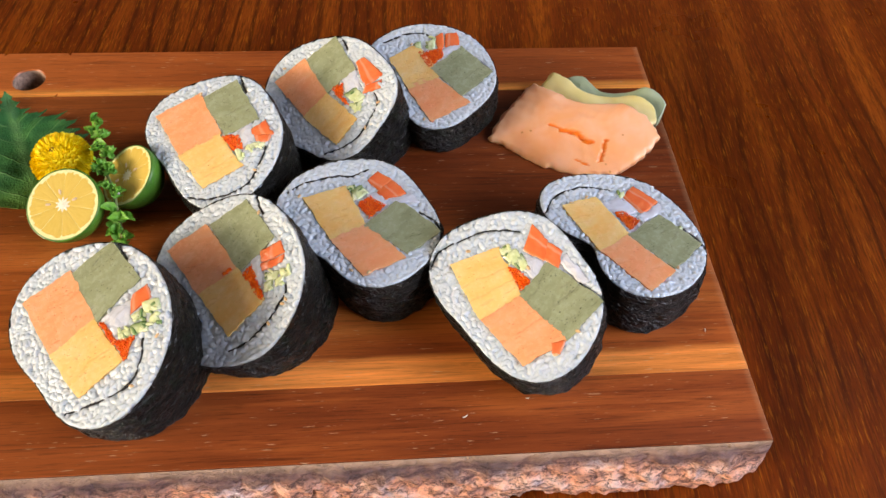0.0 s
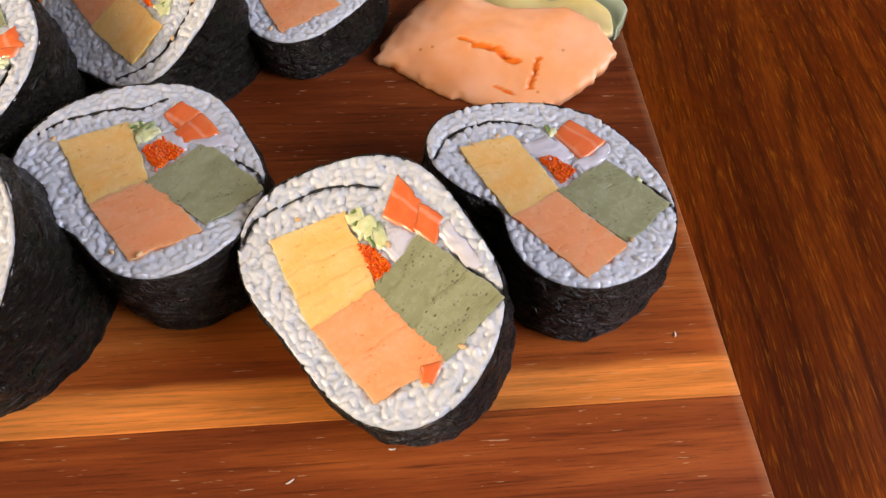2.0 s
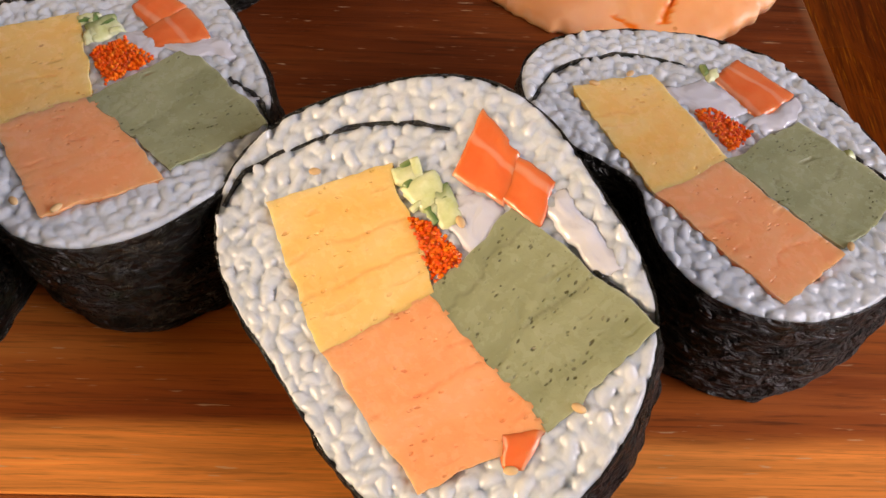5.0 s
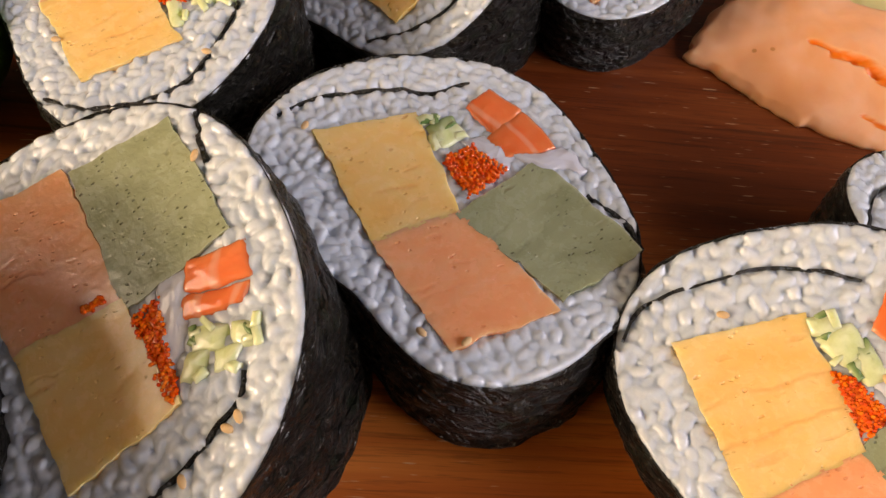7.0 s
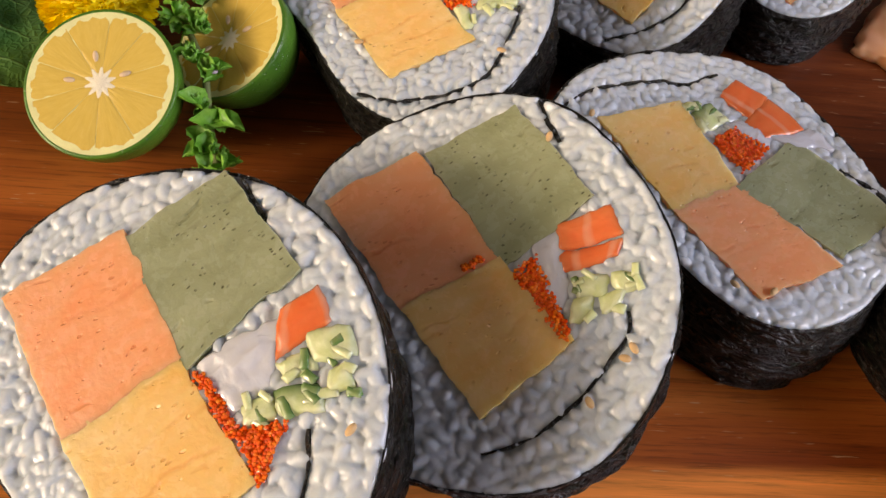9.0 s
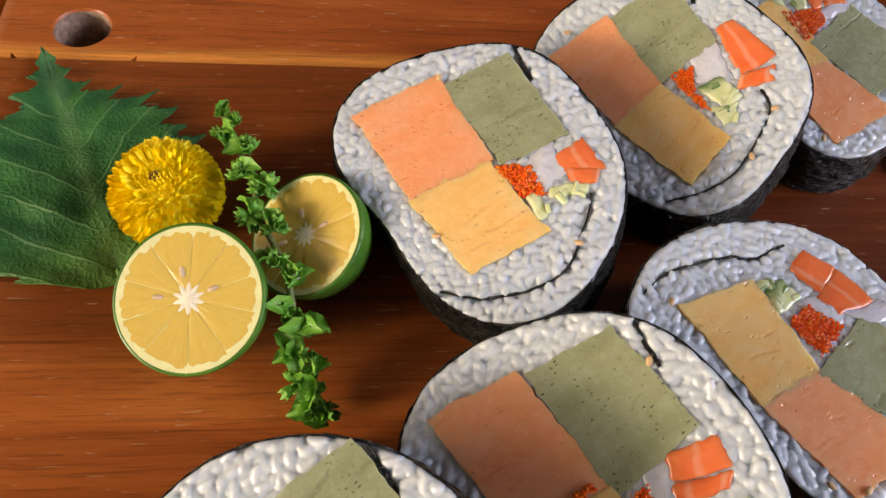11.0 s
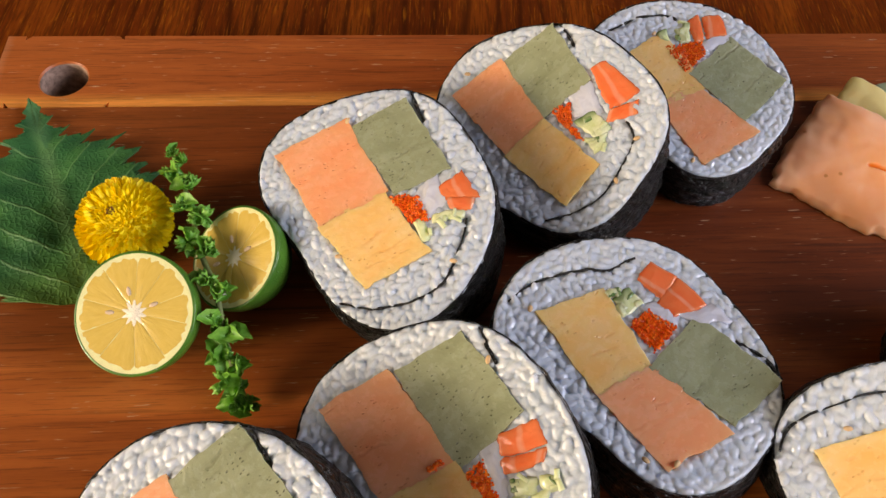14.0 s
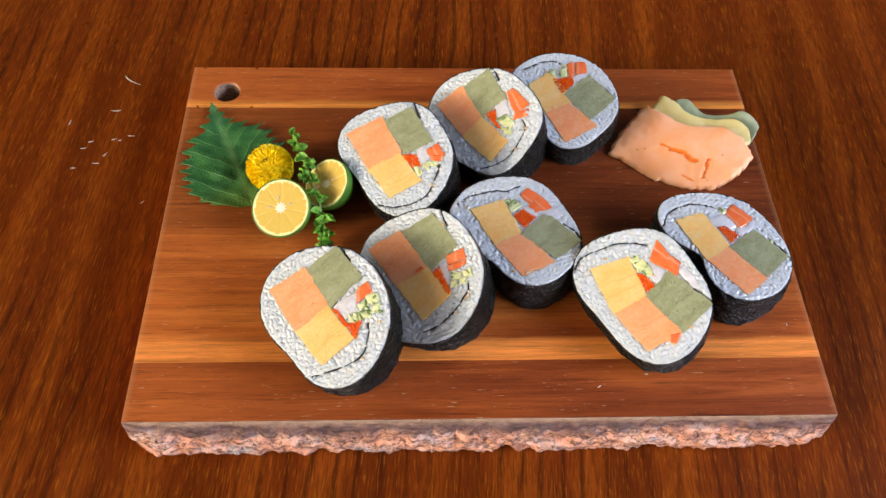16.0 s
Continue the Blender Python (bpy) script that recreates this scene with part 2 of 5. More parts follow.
def table_material():
    t = Tree("table_wood")
    v = t.stretched(1, 1, 1, 4)
    rings = t.wave(7, 7.0, 3, t.stretched(1.0, 0.16, 1, base=v), "X", 1.2)
    arcs = t.ramp(t.wave(26, 9.0, 2, t.stretched(1.0, 0.22, 1, base=v), "X", 0.7), (0.0, 1.0), (0.22, 0.0))
    flame = t.noise(1.0, 4, 0.55, t.stretched(26, 3.0, 1, base=v), 1.1)
    flecks = t.noise(1.0, 4, 0.6, t.stretched(1150, 70, 1, base=v), 0.4)
    pores = t.noise(1.0, 3, 0.6, t.stretched(1500, 90, 1, base=v))
    base = t.calc("MULTIPLY_ADD", rings, 0.16, t.calc("MULTIPLY_ADD", flame, 0.34, 0.24))
    col = t.ramp(base, (0.22, (0.058, 0.0090, 0.0011)), (0.48, (0.150, 0.0265, 0.0027)), (0.80, (0.340, 0.0800, 0.0066)))
    col = t.mix(t.calc("MULTIPLY", arcs, t.ramp(t.noise(7, 2), (0.38, 0.0), (0.60, 0.75))), col, (0.036, 0.0063, 0.0011))
    col = t.mix(t.ramp(flecks, (0.40, 0.60), (0.54, 0.0)), col, (0.055, 0.0110, 0.0015))
    col = t.mix(t.ramp(pores, (0.56, 0.0), (0.70, 0.5)), col, (0.441, 0.1334, 0.0090))
    rough = t.ramp(t.noise(14, 3), (0.3, 0.26), (0.7, 0.36))
    return t.done(col, rough, flecks, 0.0002, 0.25, spec=0.17)


M_TABLE = table_material()


def plain(name, colour, rough=0.8, scale=6.0, amount=0.12):
    t = Tree(name)
    n = t.noise(scale, 5)
    lo, hi = tuple(c * (1 - amount) for c in colour), tuple(min(1.0, c * (1 + amount)) for c in colour)
    return t.done(t.ramp(n, (0.3, lo), (0.7, hi)), rough, t.noise(scale * 30, 3), 0.001, 0.2)


M_BORE = plain("bored_end_grain", (0.30, 0.20, 0.145), 0.9, 500, 0.45)
M_WALL = plain("plaster", (0.17, 0.13, 0.095))
M_CEILING = plain("ceiling_paint", (0.17, 0.14, 0.11))
M_FLOOR = plain("floor_boards", (0.20, 0.12, 0.07), 0.5)


def rice_material():
    t = Tree("rice_grains")
    # grain holds each grain's own tone, with gap shade and paler crowns painted in
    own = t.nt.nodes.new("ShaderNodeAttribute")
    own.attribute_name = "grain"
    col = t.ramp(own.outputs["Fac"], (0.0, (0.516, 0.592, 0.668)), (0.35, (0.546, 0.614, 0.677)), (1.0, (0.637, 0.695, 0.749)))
    milk = t.ramp(t.noise(380, 3), (0.50, 0.0), (0.72, 0.55))
    col = t.mix(milk, col, (0.701, 0.756, 0.797))
    return t.done(col, t.ramp(t.noise(300, 2), (0.3, 0.16), (0.7, 0.36)), t.noise(1100, 3), 0.00010, 0.25, sss=1.0, radius=0.0042, spec=0.5, coat=0.12)


M_RICE = rice_material()


def nori_material():
    t = Tree("nori")
    v = t.shifted(3.0)
    crease = t.noise(1.0, 5, 0.60, t.stretched(150, 150, 340, base=v), 1.4)
    fold = t.calc("ABSOLUTE", t.calc("SUBTRACT", t.noise(1.0, 3, 0.5, t.stretched(110, 110, 260, base=v), 1.0), 0.5))
    fold = t.ramp(fold, (0.0, 0.0), (0.12, 1.0))
    fibre = t.noise(1700, 3, 0.6, v)
    patch = t.noise(150, 3, 0.5, v)
    col = t.ramp(crease, (0.40, (0.004, 0.0040, 0.0032)), (0.52, (0.009, 0.0088, 0.0068)), (0.66, (0.022, 0.021, 0.016)))
    col = t.mix(t.ramp(patch, (0.56, 0.0), (0.72, 0.5)), col, (0.016, 0.030, 0.012))
    rough = t.ramp(crease, (0.35, 0.40), (0.65, 0.22))
    pucker = t.noise(1.0, 3, 0.55, t.stretched(330, 330, 620, base=v), 0.8)
    height = t.calc("ADD", t.calc("MULTIPLY_ADD", pucker, 0.40, t.calc("MULTIPLY", fold, 0.35)), t.calc("MULTIPLY_ADD", fibre, 0.05, crease))
    return t.done(col, rough, height, 0.0085, 0.9, spec=0.6)


M_NORI = nori_material()


def egg_material(name, base, pale, dark, hole, holes=0.5, pores=1.0, relief=0.5):
    """Rolled omelette: faint layers, small pits and browned seams, on UVs in metres."""
    t = Tree(name, "UV")
    v = t.shifted(0.4)
    cloud = t.noise(1.0, 4, 0.5, t.stretched(70, 160, 1, 8, base=v), 0.6)
    layer = t.wave(40, 3.2, 3, v, "Y", 1.4)
    col = t.ramp(cloud, (0.24, dark), (0.5, base), (0.78, pale))
    seam = t.ramp(layer, (0.0, 1.0), (0.045, 0.0))
    gap = t.ramp(t.noise(130, 3, 0.5, v), (0.57, 0.0), (0.66, 1.0))
    seam = t.calc("MULTIPLY", seam, gap)
    col = t.mix(t.calc("MULTIPLY", seam, 0.16), col, hole)
    pit = t.ramp(t.cells(1.0, t.stretched(420 * pores, 760 * pores, 1, 12, base=v)), (0.13, 1.0), (0.24, 0.0))
    sparse = t.ramp(t.noise(170, 3, 0.6, v), (0.50, 0.0), (0.60, 1.0))
    slit = t.ramp(t.cells(1.0, t.stretched(230, 400, 1, -20, base=v)), (0.07, 1.0), (0.12, 0.0))
    pit = t.calc("MAXIMUM", t.calc("MULTIPLY", pit, sparse), t.calc("MULTIPLY", slit, gap))
    col = t.mix(t.calc("MULTIPLY", pit, holes), col, hole)
    crack = t.nt.nodes.new("ShaderNodeAttribute")
    crack.attribute_name = "crack"
    col = t.mix(t.calc("MULTIPLY", crack.outputs["Fac"], 0.55), col, tuple(0.5 * (h + d) for h, d in zip(hole, dark)))
    grain = t.noise(900, 4, 0.6, v)
    height = t.calc("SUBTRACT", t.calc("MULTIPLY_ADD", grain, 0.12, t.calc("MULTIPLY", cloud, 0.30)), t.calc("MAXIMUM", pit, t.calc("MULTIPLY", seam, 0.3)))
    ripple = t.noise(460, 3, 0.6, v)
    height = t.calc("MULTIPLY_ADD", ripple, 0.22, height)
    return t.done(col, t.ramp(t.noise(420, 3, 0.6, v), (0.40, 0.10), (0.60, 0.34)), height, 0.0008, relief, sss=0.8, radius=0.0026, spec=0.5, coat=0.30)


M_EGG_ORANGE = egg_material("egg_orange", (0.99, 0.42, 0.205), (0.99, 0.48, 0.27), (0.99, 0.37, 0.16), (0.66, 0.18, 0.05), 0.30)
M_EGG_YELLOW = egg_material("egg_yellow", (0.99, 0.61, 0.235), (0.99, 0.67, 0.32), (0.98, 0.53, 0.16), (0.60, 0.22, 0.05), 0.30)
M_EGG_GREEN = egg_material("egg_green", (0.340, 0.370, 0.225), (0.41, 0.44, 0.28), (0.27, 0.30, 0.17), (0.075, 0.07, 0.03), 0.85, 1.5, 0.9)


def fish_material(name, base, pale, lines):
    t = Tree(name, "UV")
    v = t.shifted(0.5)
    n = t.noise(150, 3, 0.5, v)
    band = t.ramp(t.wave(46, 2.0, 2, v, "X", 1.0), (0.0, 1.0), (0.16, 0.0))
    col = t.mix(t.ramp(n, (0.3, 0.0), (0.75, 0.6)), base, pale)
    col = t.mix(t.calc("MULTIPLY", band, lines), col, (0.86, 0.52, 0.38))
    return t.done(col, 0.11, t.noise(300, 3, 0.5, v), 0.0003, 0.5, sss=0.7, radius=0.003, spec=0.6, coat=0.3)


M_SALMON = fish_material("salmon", (0.86, 0.17, 0.05), (0.90, 0.28, 0.11), 0.40)
M_SQUID = fish_material("squid", (0.62, 0.64, 0.71), (0.74, 0.76, 0.82), 0.0)


def cucumber_material():
    t = Tree("cucumber", "UV")
    n = t.noise(330, 3)
    skin = t.ramp(t.calc("MULTIPLY_ADD", t.noise(500, 2), 0.0004, t.axis(1)), (0.00058, 0.95), (0.00085, 0.0))
    skin = t.calc("MULTIPLY", skin, t.ramp(t.each(), (0.55, 0.0), (0.57, 1.0)))
    col = t.ramp(n, (0.3, (0.60, 0.68, 0.30)), (0.7, (0.82, 0.87, 0.58)))
    col = t.mix(skin, col, (0.030, 0.14, 0.018))
    return t.done(col, 0.12, n, 0.0004, 0.6, sss=0.7, radius=0.0025, spec=0.6, coat=0.3)


M_CUCUMBER = cucumber_material()


def roe_material():
    t = Tree("roe")
    col = t.ramp(t.island(), (0.0, (0.74, 0.065, 0.004)), (0.6, (0.90, 0.13, 0.007)), (1.0, (1.0, 0.25, 0.018)))
    return t.done(col, 0.08, spec=0.6, sss=0.15, radius=0.0006)


M_ROE = roe_material()
M_SESAME = plain("sesame", (0.66, 0.44, 0.22), 0.5, 300, 0.2)

# ---- room and table ----
TABLE_DROP = -0.74


def slab_wall(name, lo, hi, material, label, category="wall"):
    bm = bmesh.new()
    box(bm, lo, hi)
    return tagged(part(name, bm, material, smooth=False), label, category, kind="structure")


slab_wall("floor", (-2.6, -2.4, TABLE_DROP - 0.1), (2.6, 2.6, TABLE_DROP), M_FLOOR, "plain brown boarded floor under the table", "floor")
slab_wall("ceiling", (-2.6, -2.4, 1.9), (2.6, 2.6, 2.0), M_CEILING, "plain tan painted ceiling over the room", "ceiling")
slab_wall("wall_south", (-2.6, -2.5, TABLE_DROP), (2.6, -2.4, 1.9), M_WALL, "plain tan plaster wall behind the table")
slab_wall("wall_north", (-2.6, 2.5, TABLE_DROP), (2.6, 2.6, 1.9), M_WALL, "plain tan plaster wall beyond the table")


def wall_with_opening(name, along, at, span, sill, head, reach, label):
    """A wall 10 cm thick with one window opening through it."""
    bm = bmesh.new()
    lo, hi = reach
    for a, b, z0, z1 in ((lo, hi, TABLE_DROP, sill), (lo, hi, head, 1.9), (lo, span[0], sill, head), (span[1], hi, sill, head)):
        if along == "x":
            box(bm, (a, at, z0), (b, at + 0.1, z1))
        else:
            box(bm, (at, a, z0), (at + 0.1, b, z1))
    tagged(part(name, bm, M_WALL, smooth=False), label, "wall", kind="structure")


wall_with_opening("wall_east", "y", 2.5, (-1.75, 0.65), 0.45, 1.85, (-2.4, 2.5), "plain tan plaster wall with a wide window opening")
wall_with_opening("wall_west", "y", -2.6, (-1.95, 0.45), 0.15, 1.75, (-2.4, 2.5), "plain tan plaster wall with a low window opening")

table = thing("dining_table", (0, 0.1, TABLE_DROP), "dark reddish-brown varnished wooden dining table with open grain", "table")
bm = bmesh.new()
box(bm, (-0.85, -0.50, -TABLE_DROP - 0.035), (0.85, 0.55, -TABLE_DROP), 0.004)
part("tabletop", bm, M_TABLE, table, smooth=False)
for sx in (-1, 1):
    for y in (-0.42, 0.47):
        bm = bmesh.new()
        box(bm, (sx * 0.77 - 0.035, y - 0.035, 0), (sx * 0.77 + 0.035, y + 0.035, -TABLE_DROP - 0.035), 0.004)
        part("leg", bm, M_TABLE, table, smooth=False)

# ---- serving board ----
TOP = 0.022
BX, BY = 0.190, 0.2590
board = thing("serving_board", (0, 0.129, 0), "acacia plank serving board with live bark edge on the table", "serving board")


def plank(name, y0, y1, material, label, hole=None):
    """A plank from side to side with eased edges; hole: centre x, y and radius of a hole bored through it."""
    bm = bmesh.new()
    if hole is None:
        box(bm, (-BX, y0, 0.001), (BX, y1, TOP), 0.0003, 1)
    else:
        hx, hy, r = hole
        n = 48
        half = (y1 - y0) / 2
        cy = (y0 + y1) / 2

        def square(k):
            a = 2 * math.pi * (k + 0.5) / n
            c, s = math.cos(a), math.sin(a)
            f = half / max(abs(c), abs(s))
            return hx + c * f, cy + s * f

        sides = []
        for z, ease in ((TOP, 0.0), (0.001, 0.0)):
            sides.append([bm.verts.new((*square(k), z)) for k in range(n)])
        rims = []
        for z, grow in ((TOP, 1.05), (TOP - 0.0008, 1.0), (0.0025, 1.0), (0.001, 1.05)):
            rims.append([bm.verts.new((hx + r * grow * math.cos(2 * math.pi * (k + 0.5) / n), hy + r * grow * math.sin(2 * math.pi * (k + 0.5) / n), z)) for k in range(n)])
        grid_faces(bm, [sides[0], *rims, sides[1], sides[0]], closed=True)
        bm.faces.ensure_lookup_table()
        for f in bm.faces[2 * n:3 * n]:
            f.material_index = 1
        box(bm, (-BX, y0, 0.001), (hx - half, y1, TOP), 0.0)
        box(bm, (hx + half, y0, 0.001), (BX, y1, TOP), 0.0)
    bmesh.ops.translate(bm, vec=(0, -0.129, 0), verts=bm.verts)
    ob = part(name, bm, [material, M_BORE], board, label, smooth=False)
    return ob


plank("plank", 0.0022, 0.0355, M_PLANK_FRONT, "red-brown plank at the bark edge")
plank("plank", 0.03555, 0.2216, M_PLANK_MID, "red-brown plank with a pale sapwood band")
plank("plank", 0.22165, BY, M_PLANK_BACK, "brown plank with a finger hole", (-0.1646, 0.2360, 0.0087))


def bark_edge():
    bm = bmesh.new()
    nx, nr = 620, 30
    rows = []
    for j in range(nr + 1):
        s = j / nr
        row = []
        for i in range(nx + 1):
            x = -BX + 2 * BX * i / nx
            end = min(1.0, min(i, nx - i) / 26)
            rag = 0.0034 * nz((x, 0, 0), 48, 3) + 0.0024 * nz((x, 0, 0), 170, 9) + 0.0032 * (noise.cell(Vector((x * 62, 4.2, 0.3))) - 0.5)
            foot = 0.0008 + max(0.0, rag * 1.4) + 0.006 * (1 - end) ** 2
            z = TOP - 0.0003 - (TOP - foot) * s
            out = 0.0004 + 0.0132 * s ** 0.66
            if s < 0.16:
                out *= 0.80
            plates = noise.cell(Vector((x * 70, z * 200, 1.3))) - 0.5
            lump = 0.0032 * nz((x, z * 1.8, 0), 120, 5) + 0.0012 * nz((x, z * 2, 2), 280, 1) + 0.0009 * plates
            lump += 0.0004 * abs(nz((x, z * 3, 4), 520, 2))
            out += lump * min(1.0, s * 4)
            curl = 0.0035 * s ** 5
            out = (out - curl) * (0.25 + 0.75 * end ** 0.6)
            row.append(bm.verts.new((x * (1 - 0.004 * (1 - end) * s), -max(0.0002, out) - 0.1268, z)))
        rows.append(row)
    back = [bm.verts.new((v.co.x, -0.1268 + 0.0002, v.co.z)) for v in rows[-1]]
    rows.append(back)
    grid_faces(bm, rows)
    bmesh.ops.reverse_faces(bm, faces=bm.faces)
    return part("bark_edge", bm, M_BARK, board, "rough pinkish-brown and grey live bark")


bark_edge()

# ---- sushi rolls ----
def outline(shape):
    """A roll's outline, in cm, by angle: a mean radius and its first five harmonics, cosine and sine by turns."""

    def rim(a):
        return shape[0] + sum(shape[2 * j - 1] * math.cos(j * a) + shape[2 * j] * math.sin(j * a) for j in range(1, 6))

    return rim


def inside(q, x, y, grow=0.0):
    """Whether x, y lies in the convex quad q (anticlockwise or clockwise), grown by so many cm."""
    area = sum(q[i][0] * q[(i + 1) % 4][1] - q[(i + 1) % 4][0] * q[i][1] for i in range(4))
    for i in range(4):
        (ax, ay), (bx, by) = q[i], q[(i + 1) % 4]
        length = math.hypot(bx - ax, by - ay)
        d = ((bx - ax) * (y - ay) - (by - ay) * (x - ax)) / length
        if (d if area > 0 else -d) < -grow:
            return False
    return True


def swollen(q, by):
    """The quad q with its corners moved out from its middle by so many cm."""
    mx, my = sum(p[0] for p in q) / 4, sum(p[1] for p in q) / 4
    return tuple((x + by * (x - mx) / math.hypot(x - mx, y - my), y + by * (y - my) / math.hypot(x - mx, y - my)) for x, y in q)


def slab(to_world, q, top=0.02, depth=0.6, cells=26, wobble=0.05, crown=0.03, seed=0.0, rough=0.012, edge=0.05, soft=0.03, sharp=False, seams=()):
    """A soft cut slab on the quad q of the cut face, with a rounded rim and UVs in metres."""
    bm = bmesh.new()
    uv = bm.loops.layers.uv.new("UVMap")
    (ax, ay), (bx, by), (cx, cy), (dx, dy) = q
    w = (math.hypot(bx - ax, by - ay) + math.hypot(cx - dx, cy - dy)) / 2
    h = (math.hypot(dx - ax, dy - ay) + math.hypot(cx - bx, cy - by)) / 2
    where = {}

    def at(s, t, z):
        x = (1 - s) * (1 - t) * ax + s * (1 - t) * bx + s * t * cx + (1 - s) * t * dx
        y = (1 - s) * (1 - t) * ay + s * (1 - t) * by + s * t * cy + (1 - s) * t * dy
        x += wobble * nz((x, y, 0), 1.6, seed) + wobble * 0.5 * nz((x, y, 0), 5.0, seed + 4)
        y += wobble * nz((x, y, 3), 1.6, seed) + wobble * 0.5 * nz((x, y, 3), 5.0, seed + 4)
        # the corners are a little round
        cs, ct = 2 * s - 1, 2 * t - 1
        k = 1 - soft * (cs * ct) ** 2
        mx, my = (ax + bx + cx + dx) / 4, (ay + by + cy + dy) / 4
        v = bm.verts.new(to_world(mx + (x - mx) * k, my + (y - my) * k, z))
        where[v] = (s * w * CM, t * h * CM)
        return v

    split = bm.verts.layers.float.new("crack")
    rows = []
    for j in range(cells + 1):
        row = []
        for i in range(cells + 1):
            s, t = i / cells, j / cells
            crack = 0.0
            e = min(min(s, 1 - s) * w, min(t, 1 - t) * h)
            z = top + crown * (1 - (2 * s - 1) ** 2) * (1 - (2 * t - 1) ** 2)
            z -= edge * max(0.0, 1 - e / 0.09) ** 2
            z += rough * (nz((s * w, t * h, 7), 3.5, seed) + 0.6 * nz((s * w, t * h, 1), 11, seed))
            for place, deep, reach in seams:
                bend = place + 0.05 * nz((s * 2.6, place * 9, 2), 1.0, seed) + 0.012 * nz((s * 11, place * 9, 2), 1.0, seed)
                here = math.exp(-((t - bend) * h / 0.026) ** 2) * max(0.0, min(1.0, 0.4 + 3 * nz((s * 2.5, place * 5, 8), 1.0, seed) + reach))
                z -= deep * here
                crack = max(crack, here)
            row.append(at(s, t, z))
            row[-1][split] = crack
        rows.append(row)
    grid_faces(bm, rows)
    ring = rows[0] + [r[-1] for r in rows[1:]] + rows[-1][-2::-1] + [r[0] for r in rows[-2:0:-1]]
    st = [(i / cells, 0) for i in range(cells + 1)] + [(1, j / cells) for j in range(1, cells + 1)]
    st += [(i / cells, 1) for i in range(cells - 1, -1, -1)] + [(0, j / cells) for j in range(cells - 1, 0, -1)]
    low = [at(s, t, -depth) for s, t in st]
    if sharp:
        copy = []
        for w in ring:
            copy.append(bm.verts.new(w.co))
            where[copy[-1]] = where[w]
        ring = copy
    grid_faces(bm, [ring, low], closed=True)
    bm.faces.new(low)
    bmesh.ops.recalc_face_normals(bm, faces=bm.faces)
    for f in bm.faces:
        for loop in f.loops:
            loop[uv].uv = where[loop.vert]
    return bm


def grain_shape(nu=12, nv=7):
    """A unit rice grain along x: points and quads."""
    pts, quads = [], []
    for j in range(nv + 1):
        b = math.pi * j / nv
        x = -math.cos(b)
        r = math.sin(b) ** 0.8 * (1 + 0.08 * x) if 0 < j < nv else 0.0
        for i in range(nu):
            a = 2 * math.pi * i / nu
            pts.append((x, r * math.cos(a), r * math.sin(a)))
    for j in range(nv):
        for i in range(nu):
            quads.append((j * nu + i, j * nu + (i + 1) % nu, (j + 1) * nu + (i + 1) % nu, (j + 1) * nu + i))
    return np.array(pts), np.array(quads)


GRAIN_P, GRAIN_Q = grain_shape()


def scattered(name, pieces, material, parent, label):
    """Many small bodies of one shape joined into one mesh; each piece is a 4x4 matrix."""
    pts = np.concatenate([np.c_[GRAIN_P, np.ones(len(GRAIN_P))] @ np.array(m).T[:, :3] for m in pieces])
    quads = np.concatenate([GRAIN_Q + len(GRAIN_P) * k for k in range(len(pieces))])
    mesh = bpy.data.meshes.new(name)
    mesh.from_pydata(pts.tolist(), [], quads.tolist())
    bm = bmesh.new()
    bm.from_mesh(mesh)
    bmesh.ops.dissolve_degenerate(bm, dist=1e-7, edges=bm.edges)
    bm.to_mesh(mesh)
    bm.free()
    mesh.polygons.foreach_set("use_smooth", [True] * len(mesh.polygons))
    mesh.materials.append(material)
    ob = new(name, mesh)
    ob.parent = parent
    ob["label"], ob["kind"] = label, "stuff"
    return ob


def smooth_path(points, steps):
    """Points along a smooth curve through a few given ones."""
    return [tuple(curve_at([(x, y, 0) for x, y in points], k / steps))[:2] for k in range(steps + 1)]


def near_path(path, x, y):
    return min((x - p) ** 2 + (y - q) ** 2 for p, q in path) ** 0.5


